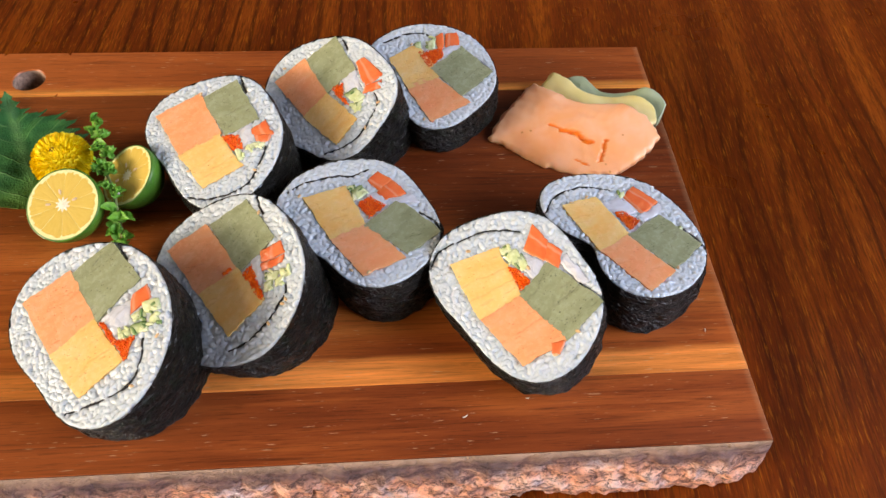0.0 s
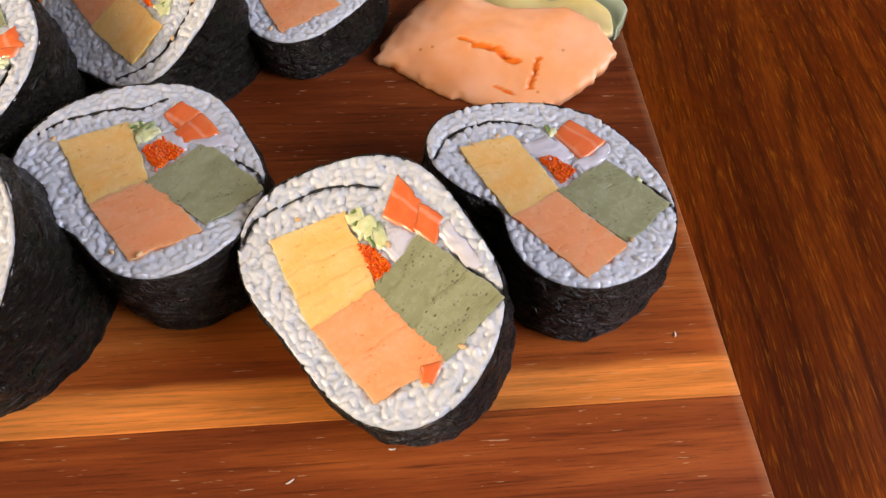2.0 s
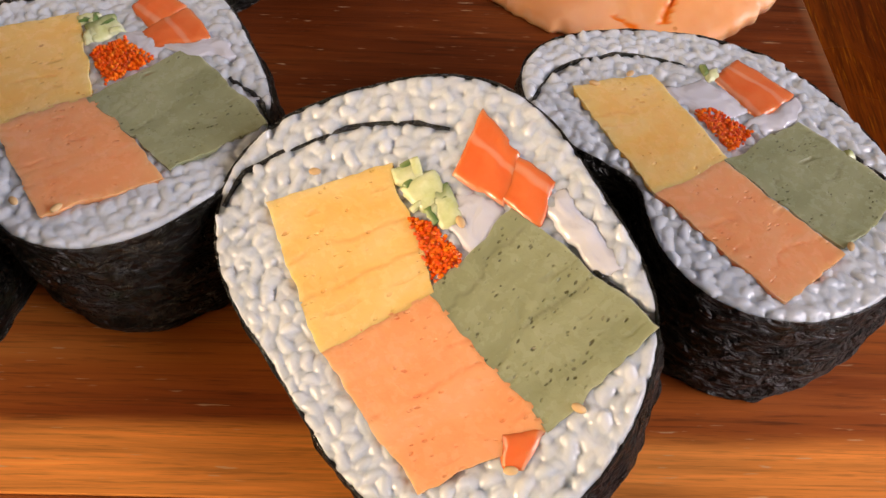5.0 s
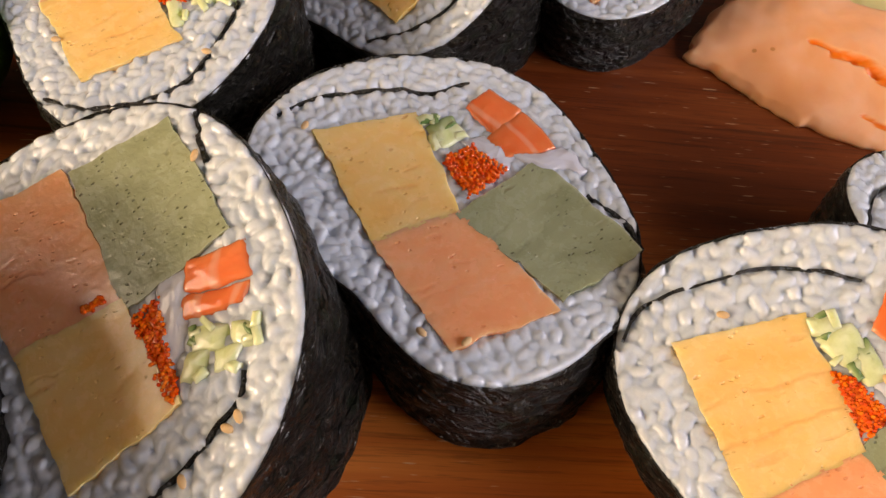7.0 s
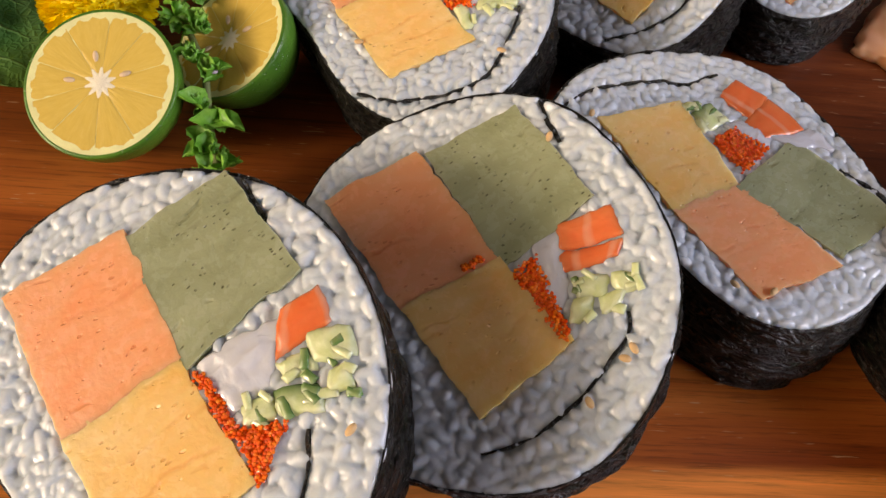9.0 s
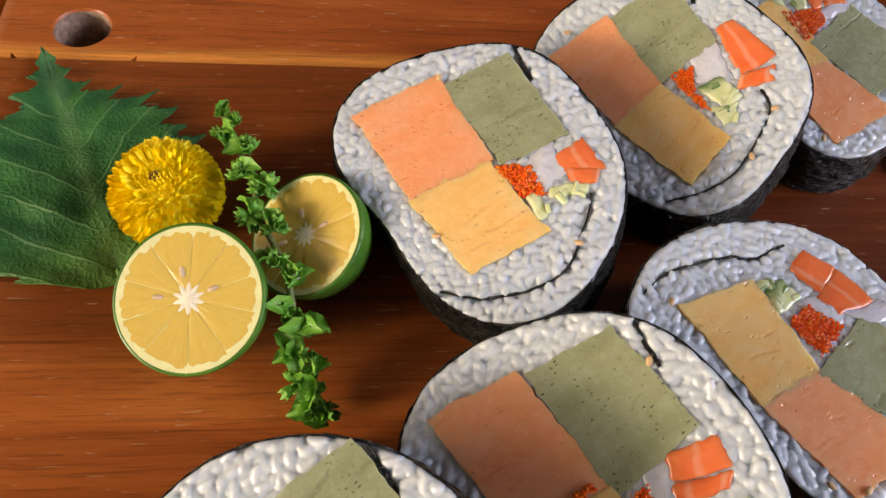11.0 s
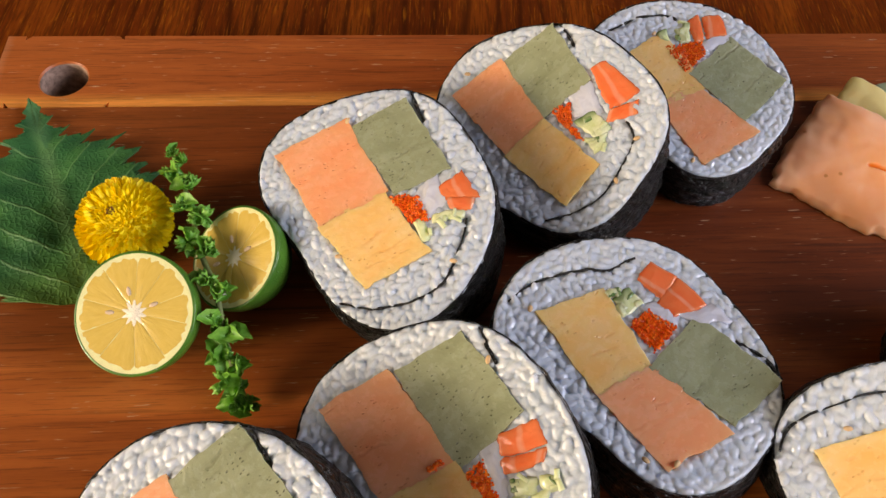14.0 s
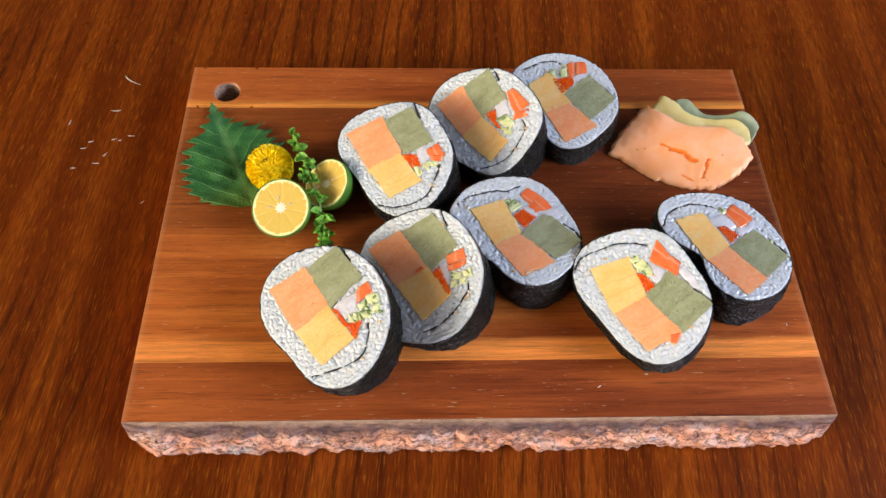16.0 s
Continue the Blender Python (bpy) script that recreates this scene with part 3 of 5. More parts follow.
def rice_skin(grains, rim, blocks, to_world, roll, index):
    """The rice that shows on a cut: one moist skin, raised grain by grain."""
    na, nr = 720, 120
    ang = np.arange(na) * 2 * math.pi / na
    edge = np.array([rim(a) + 0.030 * nz((math.cos(a), math.sin(a), index), 9.0) + 0.02 * nz((math.cos(a), math.sin(a), index), 21.0) for a in ang]) - 0.015
    frac = np.linspace(0.004, 1, nr)
    x, y = np.outer(frac, edge * np.cos(ang)), np.outer(frac, edge * np.sin(ang))
    swell = np.sin(x * 2.3 + index) * np.cos(y * 2.1 - index) + 0.6 * np.sin(x * 5.1 + y * 4.3 + index)
    z = -0.150 + 0.014 * swell
    # gaps start dark: the shade between grains is put into the colour
    shaded_tone = np.full(z.shape, 0.20)
    for gx, gy, gz, long, wide, high, spin, tilt, shade in grains:
        far = math.hypot(gx, gy)
        span = long + 0.03
        around = int(na * math.asin(min(1.0, span / max(far, span))) / (2 * math.pi)) + 2
        mid = int(round(math.atan2(gy, gx) / (2 * math.pi) * na))
        cols = np.arange(mid - around, mid + around + 1) % na
        reach = edge[mid % na]
        r0 = max(0, int((far - span) / reach * (nr - 1)) - 4)
        r1 = min(nr, int((far + span) / reach * (nr - 1)) + 6)
        if r1 <= r0:
            continue
        here = np.ix_(np.arange(r0, r1), cols)
        px, py = x[here] - gx, y[here] - gy
        p = px * math.cos(spin) + py * math.sin(spin)
        q = py * math.cos(spin) - px * math.sin(spin) + 0.35 * wide * (p / long) ** 2
        body = 1 - np.abs(p / long) ** 2.4 - (q / wide) ** 2
        top = gz + high * np.maximum(body, 0) ** 0.62 + tilt * p
        zz, tt = z[here], shaded_tone[here]
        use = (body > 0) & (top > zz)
        # random tone per grain, plus painted shading from dark edge to pale crown
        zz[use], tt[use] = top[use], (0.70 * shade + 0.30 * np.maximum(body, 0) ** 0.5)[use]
        z[here], shaded_tone[here] = zz, tt
    z = -0.045 + 0.70 * (z + 0.045)
    z[-1] = np.minimum(z[-1], -0.13)
    z[-2] = np.minimum(z[-2], -0.055)
    for quad in blocks:
        area = sum(quad[k][0] * quad[(k + 1) % 4][1] - quad[(k + 1) % 4][0] * quad[k][1] for k in range(4))
        deep = np.full(z.shape, 9.0)
        for k in range(4):
            (ax, ay), (bx, by) = quad[k], quad[(k + 1) % 4]
            side = ((bx - ax) * (y - ay) - (by - ay) * (x - ax)) / math.hypot(bx - ax, by - ay)
            deep = np.minimum(deep, side if area > 0 else -side)
        z = np.where(deep > 0.03, np.minimum(z, -0.10), z)
    axes = [np.array(to_world(*p)) for p in ((0, 0, 0), (1, 0, 0), (0, 1, 0), (0, 0, 1))]
    o = axes[0]
    pts = o + x[..., None] * (axes[1] - o) + y[..., None] * (axes[2] - o) + z[..., None] * (axes[3] - o)
    # the skin closes below the cut into one body
    foot = o + 0.86 * (pts[-1] - o) - 0.35 * (axes[3] - o)
    pts = np.concatenate([pts.reshape(-1, 3), foot, [pts[0].mean(0)], [foot.mean(0)]])
    ids = np.arange((nr + 1) * na).reshape(nr + 1, na)
    right = np.roll(ids, -1, 1)
    quads = np.stack([ids[:-1], right[:-1], right[1:], ids[1:]], -1).reshape(-1, 4).tolist()
    last = (nr + 1) * na
    caps = [(last, right[0][k], ids[0][k]) for k in range(na)] + [(last + 1, ids[-1][k], right[-1][k]) for k in range(na)]
    shades = np.concatenate([shaded_tone.reshape(-1), np.full(na + 2, 0.5)])
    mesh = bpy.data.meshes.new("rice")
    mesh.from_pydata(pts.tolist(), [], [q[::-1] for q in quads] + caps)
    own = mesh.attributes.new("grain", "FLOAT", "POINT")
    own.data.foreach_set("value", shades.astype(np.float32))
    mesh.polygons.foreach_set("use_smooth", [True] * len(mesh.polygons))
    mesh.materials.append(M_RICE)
    ob = new("rice", mesh)
    ob.parent = roll
    ob["label"], ob["kind"] = "moist white rice grains", "stuff"


# Each roll: centre, normal and outline of its cut face, shift of its base, and its fillings corner by corner, in cm on the face.
ROLLS = [
    dict(label="slanted slice of thick sushi roll with plenty of chopped cucumber",
         centre=(-8.46, 4.61, 5.63), normal=(-0.304, -0.21, 0.929), shift=(0.61, 0.76),
         shape=(3.67, 0.19, 0.21, -0.15, -0.43, -0.07, 0.16, 0.03, 0, 0.01, -0.02),
         orange=((-3.02, 1.82), (-0.96, 2.8), (0.26, 0.49), (-1.55, -0.64)),
         yellow=((-1.55, -0.64), (0.26, 0.43), (1.64, -1.44), (-0.15, -2.63)),
         green=((-0.83, 2.67), (0.86, 3.66), (2.22, 1.78), (0.36, 0.25)),
         salmon=[((2, 1.08), (2.51, 1.39), (2.71, 0.85), (1.92, 0.31))],
         squid=[((0.67, 0.38), (2.04, 1.12), (1.82, 0.1), (1.21, -0.43))],
         cucumber=[((2.33, 0.66), (3.08, 0.74), (3.22, 0.22), (2.47, 0.2)), ((1.88, 0.22), (2.4, 0.43), (2.63, 0.08), (2.07, -0.05)), ((2.72, 0.11), (3.1, 0.15), (3.12, -0.26), (2.76, -0.39)), ((1.87, -0.15), (2.62, -0.12), (2.68, -0.53), (1.96, -0.58)), ((1.37, -0.36), (1.83, -0.23), (1.96, -0.62), (1.46, -0.7))],
         roe=[((0.51, 0.27), (0.83, 0.12), (1.4, -0.76), (1.2, -0.81)), ((1.2, -0.67), (2.15, -0.64), (1.92, -1.01), (1.75, -1.56))],
         line=((2.44, -0.77), (2.42, -1.39), (2.24, -2.07), (1.9, -2.52), (1.22, -2.79), (0.24, -3.02), (-0.74, -3.15)),
         notch=((1.13, 3.53), (1.43, 3.04), (1.65, 2.61)), sesame=((3.11, -0.85), (2.13, -2.61))),
    dict(label="slanted slice of thick sushi roll in shade between two others",
         centre=(-3.36, 7.2, 5.19), normal=(-0.404, -0.257, 0.878), shift=(0.86, 0.64),
         shape=(3.82, -0.19, 0.06, -0.05, -0.11, -0.03, 0.01, -0.04, -0.01, 0.06, -0.01),
         orange=((-3, 2.23), (-0.94, 2.82), (0.44, 0.35), (-1.49, -0.31)),
         yellow=((-1.49, -0.31), (0.47, 0.32), (1.54, -1.38), (-0.19, -2.46)),
         green=((-0.77, 2.74), (1.14, 3.34), (2.31, 1.23), (0.56, 0.19)),
         salmon=[((1.63, 0.81), (2.55, 0.94), (2.65, 0.39), (1.65, 0.31)), ((1.66, 0.23), (2.65, 0.28), (2.53, 0.02), (1.63, -0.13))],
         squid=[((1.17, 0.27), (1.62, 0.73), (1.62, -0.22), (1.35, -0.9))],
         cucumber=[((1.69, -0.25), (2.34, -0.24), (2.3, -0.64), (1.78, -0.68)), ((1.69, -0.66), (2.09, -0.58), (1.98, -1), (1.53, -1.1)), ((2.09, -0.63), (2.64, -0.5), (2.44, -0.87), (2.09, -0.94)), ((2.39, -0.25), (2.85, -0.38), (2.83, -0.65), (2.47, -0.64))],
         roe=[((0.65, 0.06), (1.15, 0.3), (1.54, -1.18), (1.44, -1.39)), ((-0.29, 0.32), (0.1, 0.44), (0.18, 0.35), (-0.25, 0.22))],
         line=((2.59, -1), (2.52, -1.38), (2.21, -1.73), (1.81, -2.15), (1.17, -2.64), (0.45, -2.98), (-0.26, -3.07)),
         notch=((1.6, 3.41), (1.7, 2.89), (1.87, 2.4)), sesame=((2.58, -1.65), (2.41, -1.8), (1.72, -2.45), (1.69, 2.55))),
    dict(label="upright slice of thick sushi roll, its cut face level",
         centre=(2.08, 10.36, 5.07), normal=(-0.021, -0.015, 1), shift=(0.34, -0.15),
         shape=(3.57, 0.06, 0.21, -0.01, -0.45, -0.18, 0.05, 0.09, -0.02, 0.02, -0.06),
         orange=((-1.27, -1.11), (0.28, -0.31), (1.94, -2.19), (0.14, -3.05)),
         yellow=((-2.56, 1.36), (-0.62, 1.98), (0.25, -0.27), (-1.27, -1.11)),
         green=((0.25, -0.35), (1.82, 1.06), (3.59, -0.86), (2.05, -2.02)),
         salmon=[((0.45, 2.29), (0.86, 2.77), (1.48, 2.32), (0.95, 1.66)), ((0.83, 1.51), (1.54, 2.25), (2.12, 1.44), (1.21, 1.11))],
         squid=[((0.39, 1.39), (0.78, 1.57), (1.3, 1.05), (0.98, 0.71)), ((1.21, 1.08), (2.17, 1.39), (2.69, 0.87), (1.87, 1))],
         cucumber=[((-0.62, 1.91), (-0.29, 2.09), (-0.14, 1.87), (-0.5, 1.71)), ((-0.42, 1.66), (0.11, 2.06), (0.44, 1.54), (-0.11, 1.13)), ((-0.36, 1.46), (-0.17, 1.55), (-0.08, 1.17), (-0.28, 1.13))],
         roe=[((-0.1, 0.92), (0.5, 1.29), (1.2, 0.76), (0.44, 0.02))],
         line=((0.45, 3), (0.1, 2.85), (-0.36, 2.64), (-1.05, 2.67), (-1.94, 2.5), (-2.7, 2.19), (-3.3, 1.75)),
         notch=((2.7, 0.31), (3.3, -0.19), (3.64, -0.85)), sesame=((-2.73, 1.45), (0.38, -2.95), (-0.37, -2.82))),
    dict(label="slanted slice of thick sushi roll, bright yellow egg showing",
         centre=(8.52, 5.85, 5.23), normal=(-0.242, -0.323, 0.915), shift=(0.66, 0.49),
         shape=(3.51, 0.19, 0.23, -0.23, -0.46, -0.03, 0.14, -0.01, -0.08, 0.06, -0.03),
         orange=((-1.59, -0.75), (0.22, -0.08), (1.77, -2.2), (-0.15, -2.96)),
         yellow=((-2.52, 1.81), (-0.35, 2.17), (0.25, -0.02), (-1.59, -0.75)),
         green=((0.22, -0.05), (1.61, 1.12), (3.5, -0.87), (1.79, -2.21)),
         salmon=[((0.75, 1.9), (1.26, 2.91), (1.75, 2.07), (1.46, 1.28)), ((1.52, 1.36), (1.79, 1.98), (2.19, 1.51), (1.96, 0.89)), ((1.19, -2.26), (1.74, -2.23), (1.38, -2.64), (1.15, -2.63))],
         squid=[((0.68, 1.51), (1.45, 1.19), (0.97, 0.54), (0.6, 0.98)), ((2.07, 1.09), (2.47, 1.25), (3.06, 0.11), (2.64, 0.09))],
         cucumber=[((-0.32, 2.17), (0.11, 2.23), (0.18, 1.83), (-0.26, 1.89)), ((-0.22, 1.8), (0.34, 2.03), (0.65, 1.51), (0.16, 1.27)), ((0.31, 1.72), (0.64, 1.79), (0.84, 1.14), (0.42, 0.89))],
         roe=[((-0.1, 1.26), (0.25, 1.12), (0.77, 0.49), (0.29, 0.1))],
         line=((0.67, 2.72), (-0.12, 2.95), (-0.93, 3.03), (-1.77, 2.85), (-2.55, 2.66), (-3.05, 2.38), (-3.32, 1.9)),
         notch=((2.72, 0.05), (3.14, -0.43), (3.49, -0.94)), sesame=((1.22, -2.75), (2.27, -1.96), (-1.64, 2.26), (0.76, 1.05))),
    dict(label="low slice of thick sushi roll at the edge of the board",
         centre=(14.14, 9.51, 4.63), normal=(0.059, 0.048, 0.997), shift=(-0.06, -0.35),
         shape=(3.51, 0.39, 0.38, -0.28, -0.59, 0.06, 0.3, -0.03, -0.17, 0.02, 0.02),
         orange=((-1.38, -1.06), (0.11, -0.22), (1.78, -2.25), (0.39, -3.31)),
         yellow=((-2.65, 1.6), (-0.87, 2.26), (0.17, -0.07), (-1.38, -1.06)),
         green=((0.16, -0.14), (1.94, 1.1), (3.49, -0.69), (1.82, -2.1)),
         salmon=[((0.51, 2.26), (1.11, 2.95), (2.05, 1.98), (1.13, 1.14))],
         squid=[((0.91, 0.97), (2.07, 1.91), (2.05, 1.47), (1.21, 0.77)), ((-0.66, 1.69), (0.19, 2.2), (1.02, 1.36), (0.09, 1.05))],
         cucumber=[((0.3, 2.49), (0.59, 2.7), (0.55, 2.26), (0.26, 2.18)), ((2.63, 0.39), (2.84, 0.48), (2.85, 0.22), (2.66, 0.18))],
         roe=[((-0.2, 1.2), (0.21, 1.32), (0.89, 0.69), (0.31, 0.14))],
         line=((-0.05, 2.71), (-0.98, 2.91), (-1.78, 2.82), (-2.75, 2.34), (-3.16, 1.85), (-3.46, 1.17)),
         notch=((2.72, 0.43), (3.14, -0.02), (3.56, -0.72)), sesame=((-1.38, 2.17), (1.96, -2.1), (-2.18, 1.78))),
    dict(label="slanted slice of thick sushi roll beside the lime halves",
         centre=(-4.88, 15.31, 5.27), normal=(-0.242, -0.183, 0.953), shift=(0.58, 0.42),
         shape=(3.59, 0.2, 0.26, -0.28, -0.42, -0.02, 0.2, -0.01, -0.08, 0.06, -0.02),
         orange=((-2.98, 2.17), (-0.72, 3.01), (0.42, 0.34), (-1.64, -0.4)),
         yellow=((-1.64, -0.45), (0.3, 0.36), (1.5, -1.77), (-0.43, -2.55)),
         green=((-0.6, 2.68), (1.22, 3.33), (2.36, 0.77), (0.65, 0.19)),
         salmon=[((1.98, 0.16), (2.65, 0.53), (3.06, -0.32), (2.14, -0.28)), ((2.14, -0.21), (2.92, -0.34), (2.77, -0.65), (2.26, -0.56))],
         squid=[((1.31, 0.07), (1.92, 0.54), (2.12, -0.28), (1.63, -0.71))],
         cucumber=[((1.09, -0.74), (1.39, -0.67), (1.62, -1.34), (1.38, -1.42)), ((1.66, -0.58), (2.67, -0.63), (2.54, -0.91), (1.66, -0.92))],
         roe=[((0.49, 0.14), (1.31, 0.07), (1.62, -0.83), (1.04, -0.78))],
         line=((2.66, -0.93), (2.43, -1.6), (1.99, -2.52), (1.51, -2.93), (0.71, -3.16), (-0.21, -3.19), (-1.14, -2.88)),
         notch=((1.36, 3.64), (1.46, 3.2), (1.71, 2.45)), sesame=((2.17, -2.18), (-0.65, 2.92), (-1.11, -1.51))),
    dict(label="slanted slice of thick sushi roll, half in shade",
         centre=(0.71, 18.29, 5.33), normal=(-0.354, -0.29, 0.889), shift=(0.68, 0.42),
         shape=(3.59, -0.15, 0.13, 0.02, -0.28, -0.02, 0.09, 0.08, 0, 0.02, -0.08),
         orange=((-2.96, 1.87), (-1.18, 2.69), (-0.23, 0.26), (-1.63, -0.62)),
         yellow=((-1.65, -0.7), (-0.19, 0.19), (1.18, -1.72), (-0.08, -2.77)),
         green=((-1.06, 2.57), (0.67, 3.39), (1.46, 1.12), (-0.23, 0.26)),
         salmon=[((1.58, 1.41), (2.08, 1.56), (2.8, 0.32), (1.89, -0.03)), ((1.93, -0.12), (2.68, 0.01), (2.56, -0.4), (1.7, -0.45))],
         squid=[((0.78, 0.78), (1.44, 0.99), (1.65, -0.01), (0.92, 0.07))],
         cucumber=[((0.64, -0.12), (1.42, 0.06), (1.78, -0.71), (1.26, -0.96)), ((1.03, -0.82), (1.66, -0.73), (1.45, -1.27), (1.08, -1.33))],
         roe=[((0.1, 0.43), (0.74, 0.52), (0.62, -0.25), (0.38, -0.24)), ((0.38, -0.18), (0.62, -0.25), (0.9, -0.86), (0.68, -0.69))],
         line=((2.24, -0.57), (2.35, -1.13), (1.89, -1.86), (1.45, -2.36), (0.89, -2.81), (0.08, -3.04), (-0.79, -3.08)),
         notch=((0.87, 3.38), (1.1, 2.88), (1.23, 2.4)), sesame=((2.43, -1.23), (1.56, -2.39), (-2.35, 2.48))),
    dict(label="upright slice of thick sushi roll at the back of the board",
         centre=(6.12, 20.62, 4.77), normal=(-0.029, -0.127, 0.992), shift=(0.18, 0.23),
         shape=(3.5, -0.07, 0.22, -0.15, -0.26, 0, 0.23, 0.11, -0.1, -0.04, -0.02),
         orange=((-1.46, -1.06), (-0.18, 0.06), (1.68, -2.06), (-0.36, -3.29)),
         yellow=((-2.33, 1.19), (-0.84, 2.17), (0.43, -0.16), (-1.46, -1.06)),
         green=((-0.11, 0.34), (1.56, 1.86), (3.09, -0.04), (1.37, -1.65)),
         salmon=[((0.19, 2.64), (0.63, 2.91), (0.64, 1.87), (0.34, 1.74)), ((0.79, 2.8), (1.38, 2.91), (1.46, 2.09), (0.74, 1.87))],
         squid=[((0.32, 1.7), (1.46, 1.98), (1.47, 1.73), (0.7, 1.38))],
         cucumber=[((-1.02, 2.19), (-0.62, 2.35), (-0.56, 1.8), (-0.91, 1.85)), ((-0.3, 2.3), (0.27, 2.57), (0.16, 1.77), (-0.27, 1.73)), ((-0.01, 2.57), (0.39, 2.71), (0.21, 2.34), (-0.05, 2.25))],
         roe=[((-0.8, 1.55), (0.51, 1.72), (0.56, 1.2), (-0.27, 0.39))],
         line=((-0.14, 2.8), (-0.46, 3.02), (-1.39, 2.98), (-2.1, 2.68), (-2.81, 2.32)),
         notch=((2.25, 1.07), (2.72, 0.51), (3.07, 0.07)), sesame=((-0.73, -3.15), (-1.12, 2.12))),
]


def sushi_roll(index, label, centre, normal, shift, shape, orange, yellow, green, salmon, squid, cucumber, roe, line, notch, sesame):
    rng = random.Random(100 + index)
    rim = outline(shape)
    c, n = Vector(centre) * CM, Vector(normal).normalized()
    u = Vector((0, 1, 0)).cross(n).normalized()
    v = n.cross(u)
    base = Vector((c.x + shift[0] * CM, c.y + shift[1] * CM, TOP))
    roll = thing("sushi_roll", base, label, "sushi roll", "sushi rolls on the board")
    turned = Matrix((u, v, n)).transposed().to_4x4()

    def to_world(x, y, z):
        return c + (u * x + v * y + n * z) * CM - base

    # seaweed wrapper: from the board up to the rim of the cut
    bm = bmesh.new()
    count, levels = 320, 64
    rows = []
    for j in range(levels + 1):
        s = j / levels
        row = []
        for i in range(count):
            a = 2 * math.pi * i / count
            r = rim(a)
            top = to_world(r * math.cos(a), r * math.sin(a), -0.06 + 0.05 * nz((math.cos(a), math.sin(a), index), 5) + 0.02 * nz((math.cos(a), math.sin(a), index), 19))
            foot = Vector((r * 0.985 * math.cos(a), r * 0.985 * math.sin(a), 0)) * CM + Vector((0, 0, 0.0004))
            p = foot.lerp(top, s)
            swell = 0.10 * math.sin(math.pi * s) - 0.10 * (1 - s) ** 6
            crinkle = 0.10 * nz((p.x, p.y, p.z * 2.0), 150, index) + 0.075 * nz((p.x * 0.4, p.y * 0.4, p.z * 2.0), 330, index + 7) + 0.045 * nz((p.x * 0.6, p.y * 0.6, p.z * 2.0), 620, index + 3)
            fade = min(1.0, (1 - s) * 8 + 0.15)
            p += Vector((math.cos(a), math.sin(a), 0)) * (swell + crinkle * fade) * CM
            row.append(bm.verts.new(p))
        rows.append(row)
    inner = []
    for depth in (-0.10, -0.5):
        inner.append([bm.verts.new(to_world((rim(a) - 0.05) * math.cos(a), (rim(a) - 0.05) * math.sin(a), depth)) for a in (2 * math.pi * i / count for i in range(count))])
    grid_faces(bm, rows + inner, closed=True)
    bm.faces.new(rows[0][::-1])
    bm.faces.new(inner[-1])
    part("seaweed_wrapper", bm, M_NORI, roll, "crinkled black-green seaweed sheet")

    blocks = dict(orange=orange, yellow=yellow, green=green)
    small = [*salmon, *squid, *cucumber, *roe]
    inner_turn, gap = smooth_path(line, 60), smooth_path(notch, 16)

    # rice: a deeper and an upper layer of whole grains, packed between the fillings
    grains = []
    for spacing, tries, lo, hi in ((0.145, 8000, -0.150, -0.105), (0.205, 8000, -0.120, -0.060)):
        placed = np.zeros((0, 2))
        for _ in range(tries):
            a, f = rng.uniform(0, 2 * math.pi), math.sqrt(rng.random())
            r = f * (rim(a) - 0.085)
            x, y = r * math.cos(a), r * math.sin(a)
            if len(placed) and ((placed - (x, y)) ** 2).sum(1).min() < spacing * spacing:
                continue
            if any(inside(q, x, y, 0.045) for q in blocks.values()) or any(inside(q, x, y, -0.02) for q in small) or any(inside(q, x, y, 0.09) for q in squid):
                continue
            if near_path(inner_turn, x, y) < 0.125 or near_path(gap, x, y) < 0.13:
                continue
            placed = np.vstack([placed, (x, y)])
            along = a + math.pi / 2
            spin = rng.uniform(0, math.pi) if rng.random() < 0.6 else along + rng.gauss(0, 0.45)
            long = rng.uniform(0.13, 0.16) if rng.random() < 0.25 else rng.uniform(0.165, 0.225)
            reach = min(1.0, (rim(a) - r - 0.02) / long)
            if reach < 0.9 and abs(math.sin(spin - along)) > 0.5:
                spin = along + rng.gauss(0, 0.3)
            close = any(inside(q, x, y, long * 0.8) for q in blocks.values())
            z = rng.uniform(lo, hi) - (0.015 if close else 0.0)
            grains.append((x, y, z, long, rng.uniform(0.098, 0.125), rng.uniform(0.085, 0.110), spin, rng.gauss(0, 0.20), rng.random()))
    rice_skin(grains, rim, list(blocks.values()), to_world, roll, index)

    # inner turn of the seaweed, and the slit where the sheet folds in
    def ribbon(path, wide):
        bm = bmesh.new()
        rows = []
        for k, (x, y) in enumerate(path):
            xn, yn = path[min(k + 1, len(path) - 1)]
            xp, yp = path[max(k - 1, 0)]
            d = math.hypot(xn - xp, yn - yp)
            w = wide * (1 + 0.9 * nz((x, y, 6), 2.2, index))
            nx, ny = -(yn - yp) / d * w, (xn - xp) / d * w
            top = -0.045 + 0.06 * nz((x, y, 1), 2.5, index)
            x, y = x + 0.03 * nz((x, y, 3), 3.5, index), y + 0.03 * nz((x, y, 4), 3.5, index)
            rows.append([bm.verts.new(to_world(x + sx * nx, y + sx * ny, z)) for sx, z in ((1, -0.35), (1, top), (-1, top), (-1, -0.35))])
        grid_faces(bm, rows)
        bmesh.ops.recalc_face_normals(bm, faces=bm.faces)
        part("seaweed_layer", bm, M_NORI, roll)

    ribbon(inner_turn, 0.026)
    ribbon(gap, 0.040)

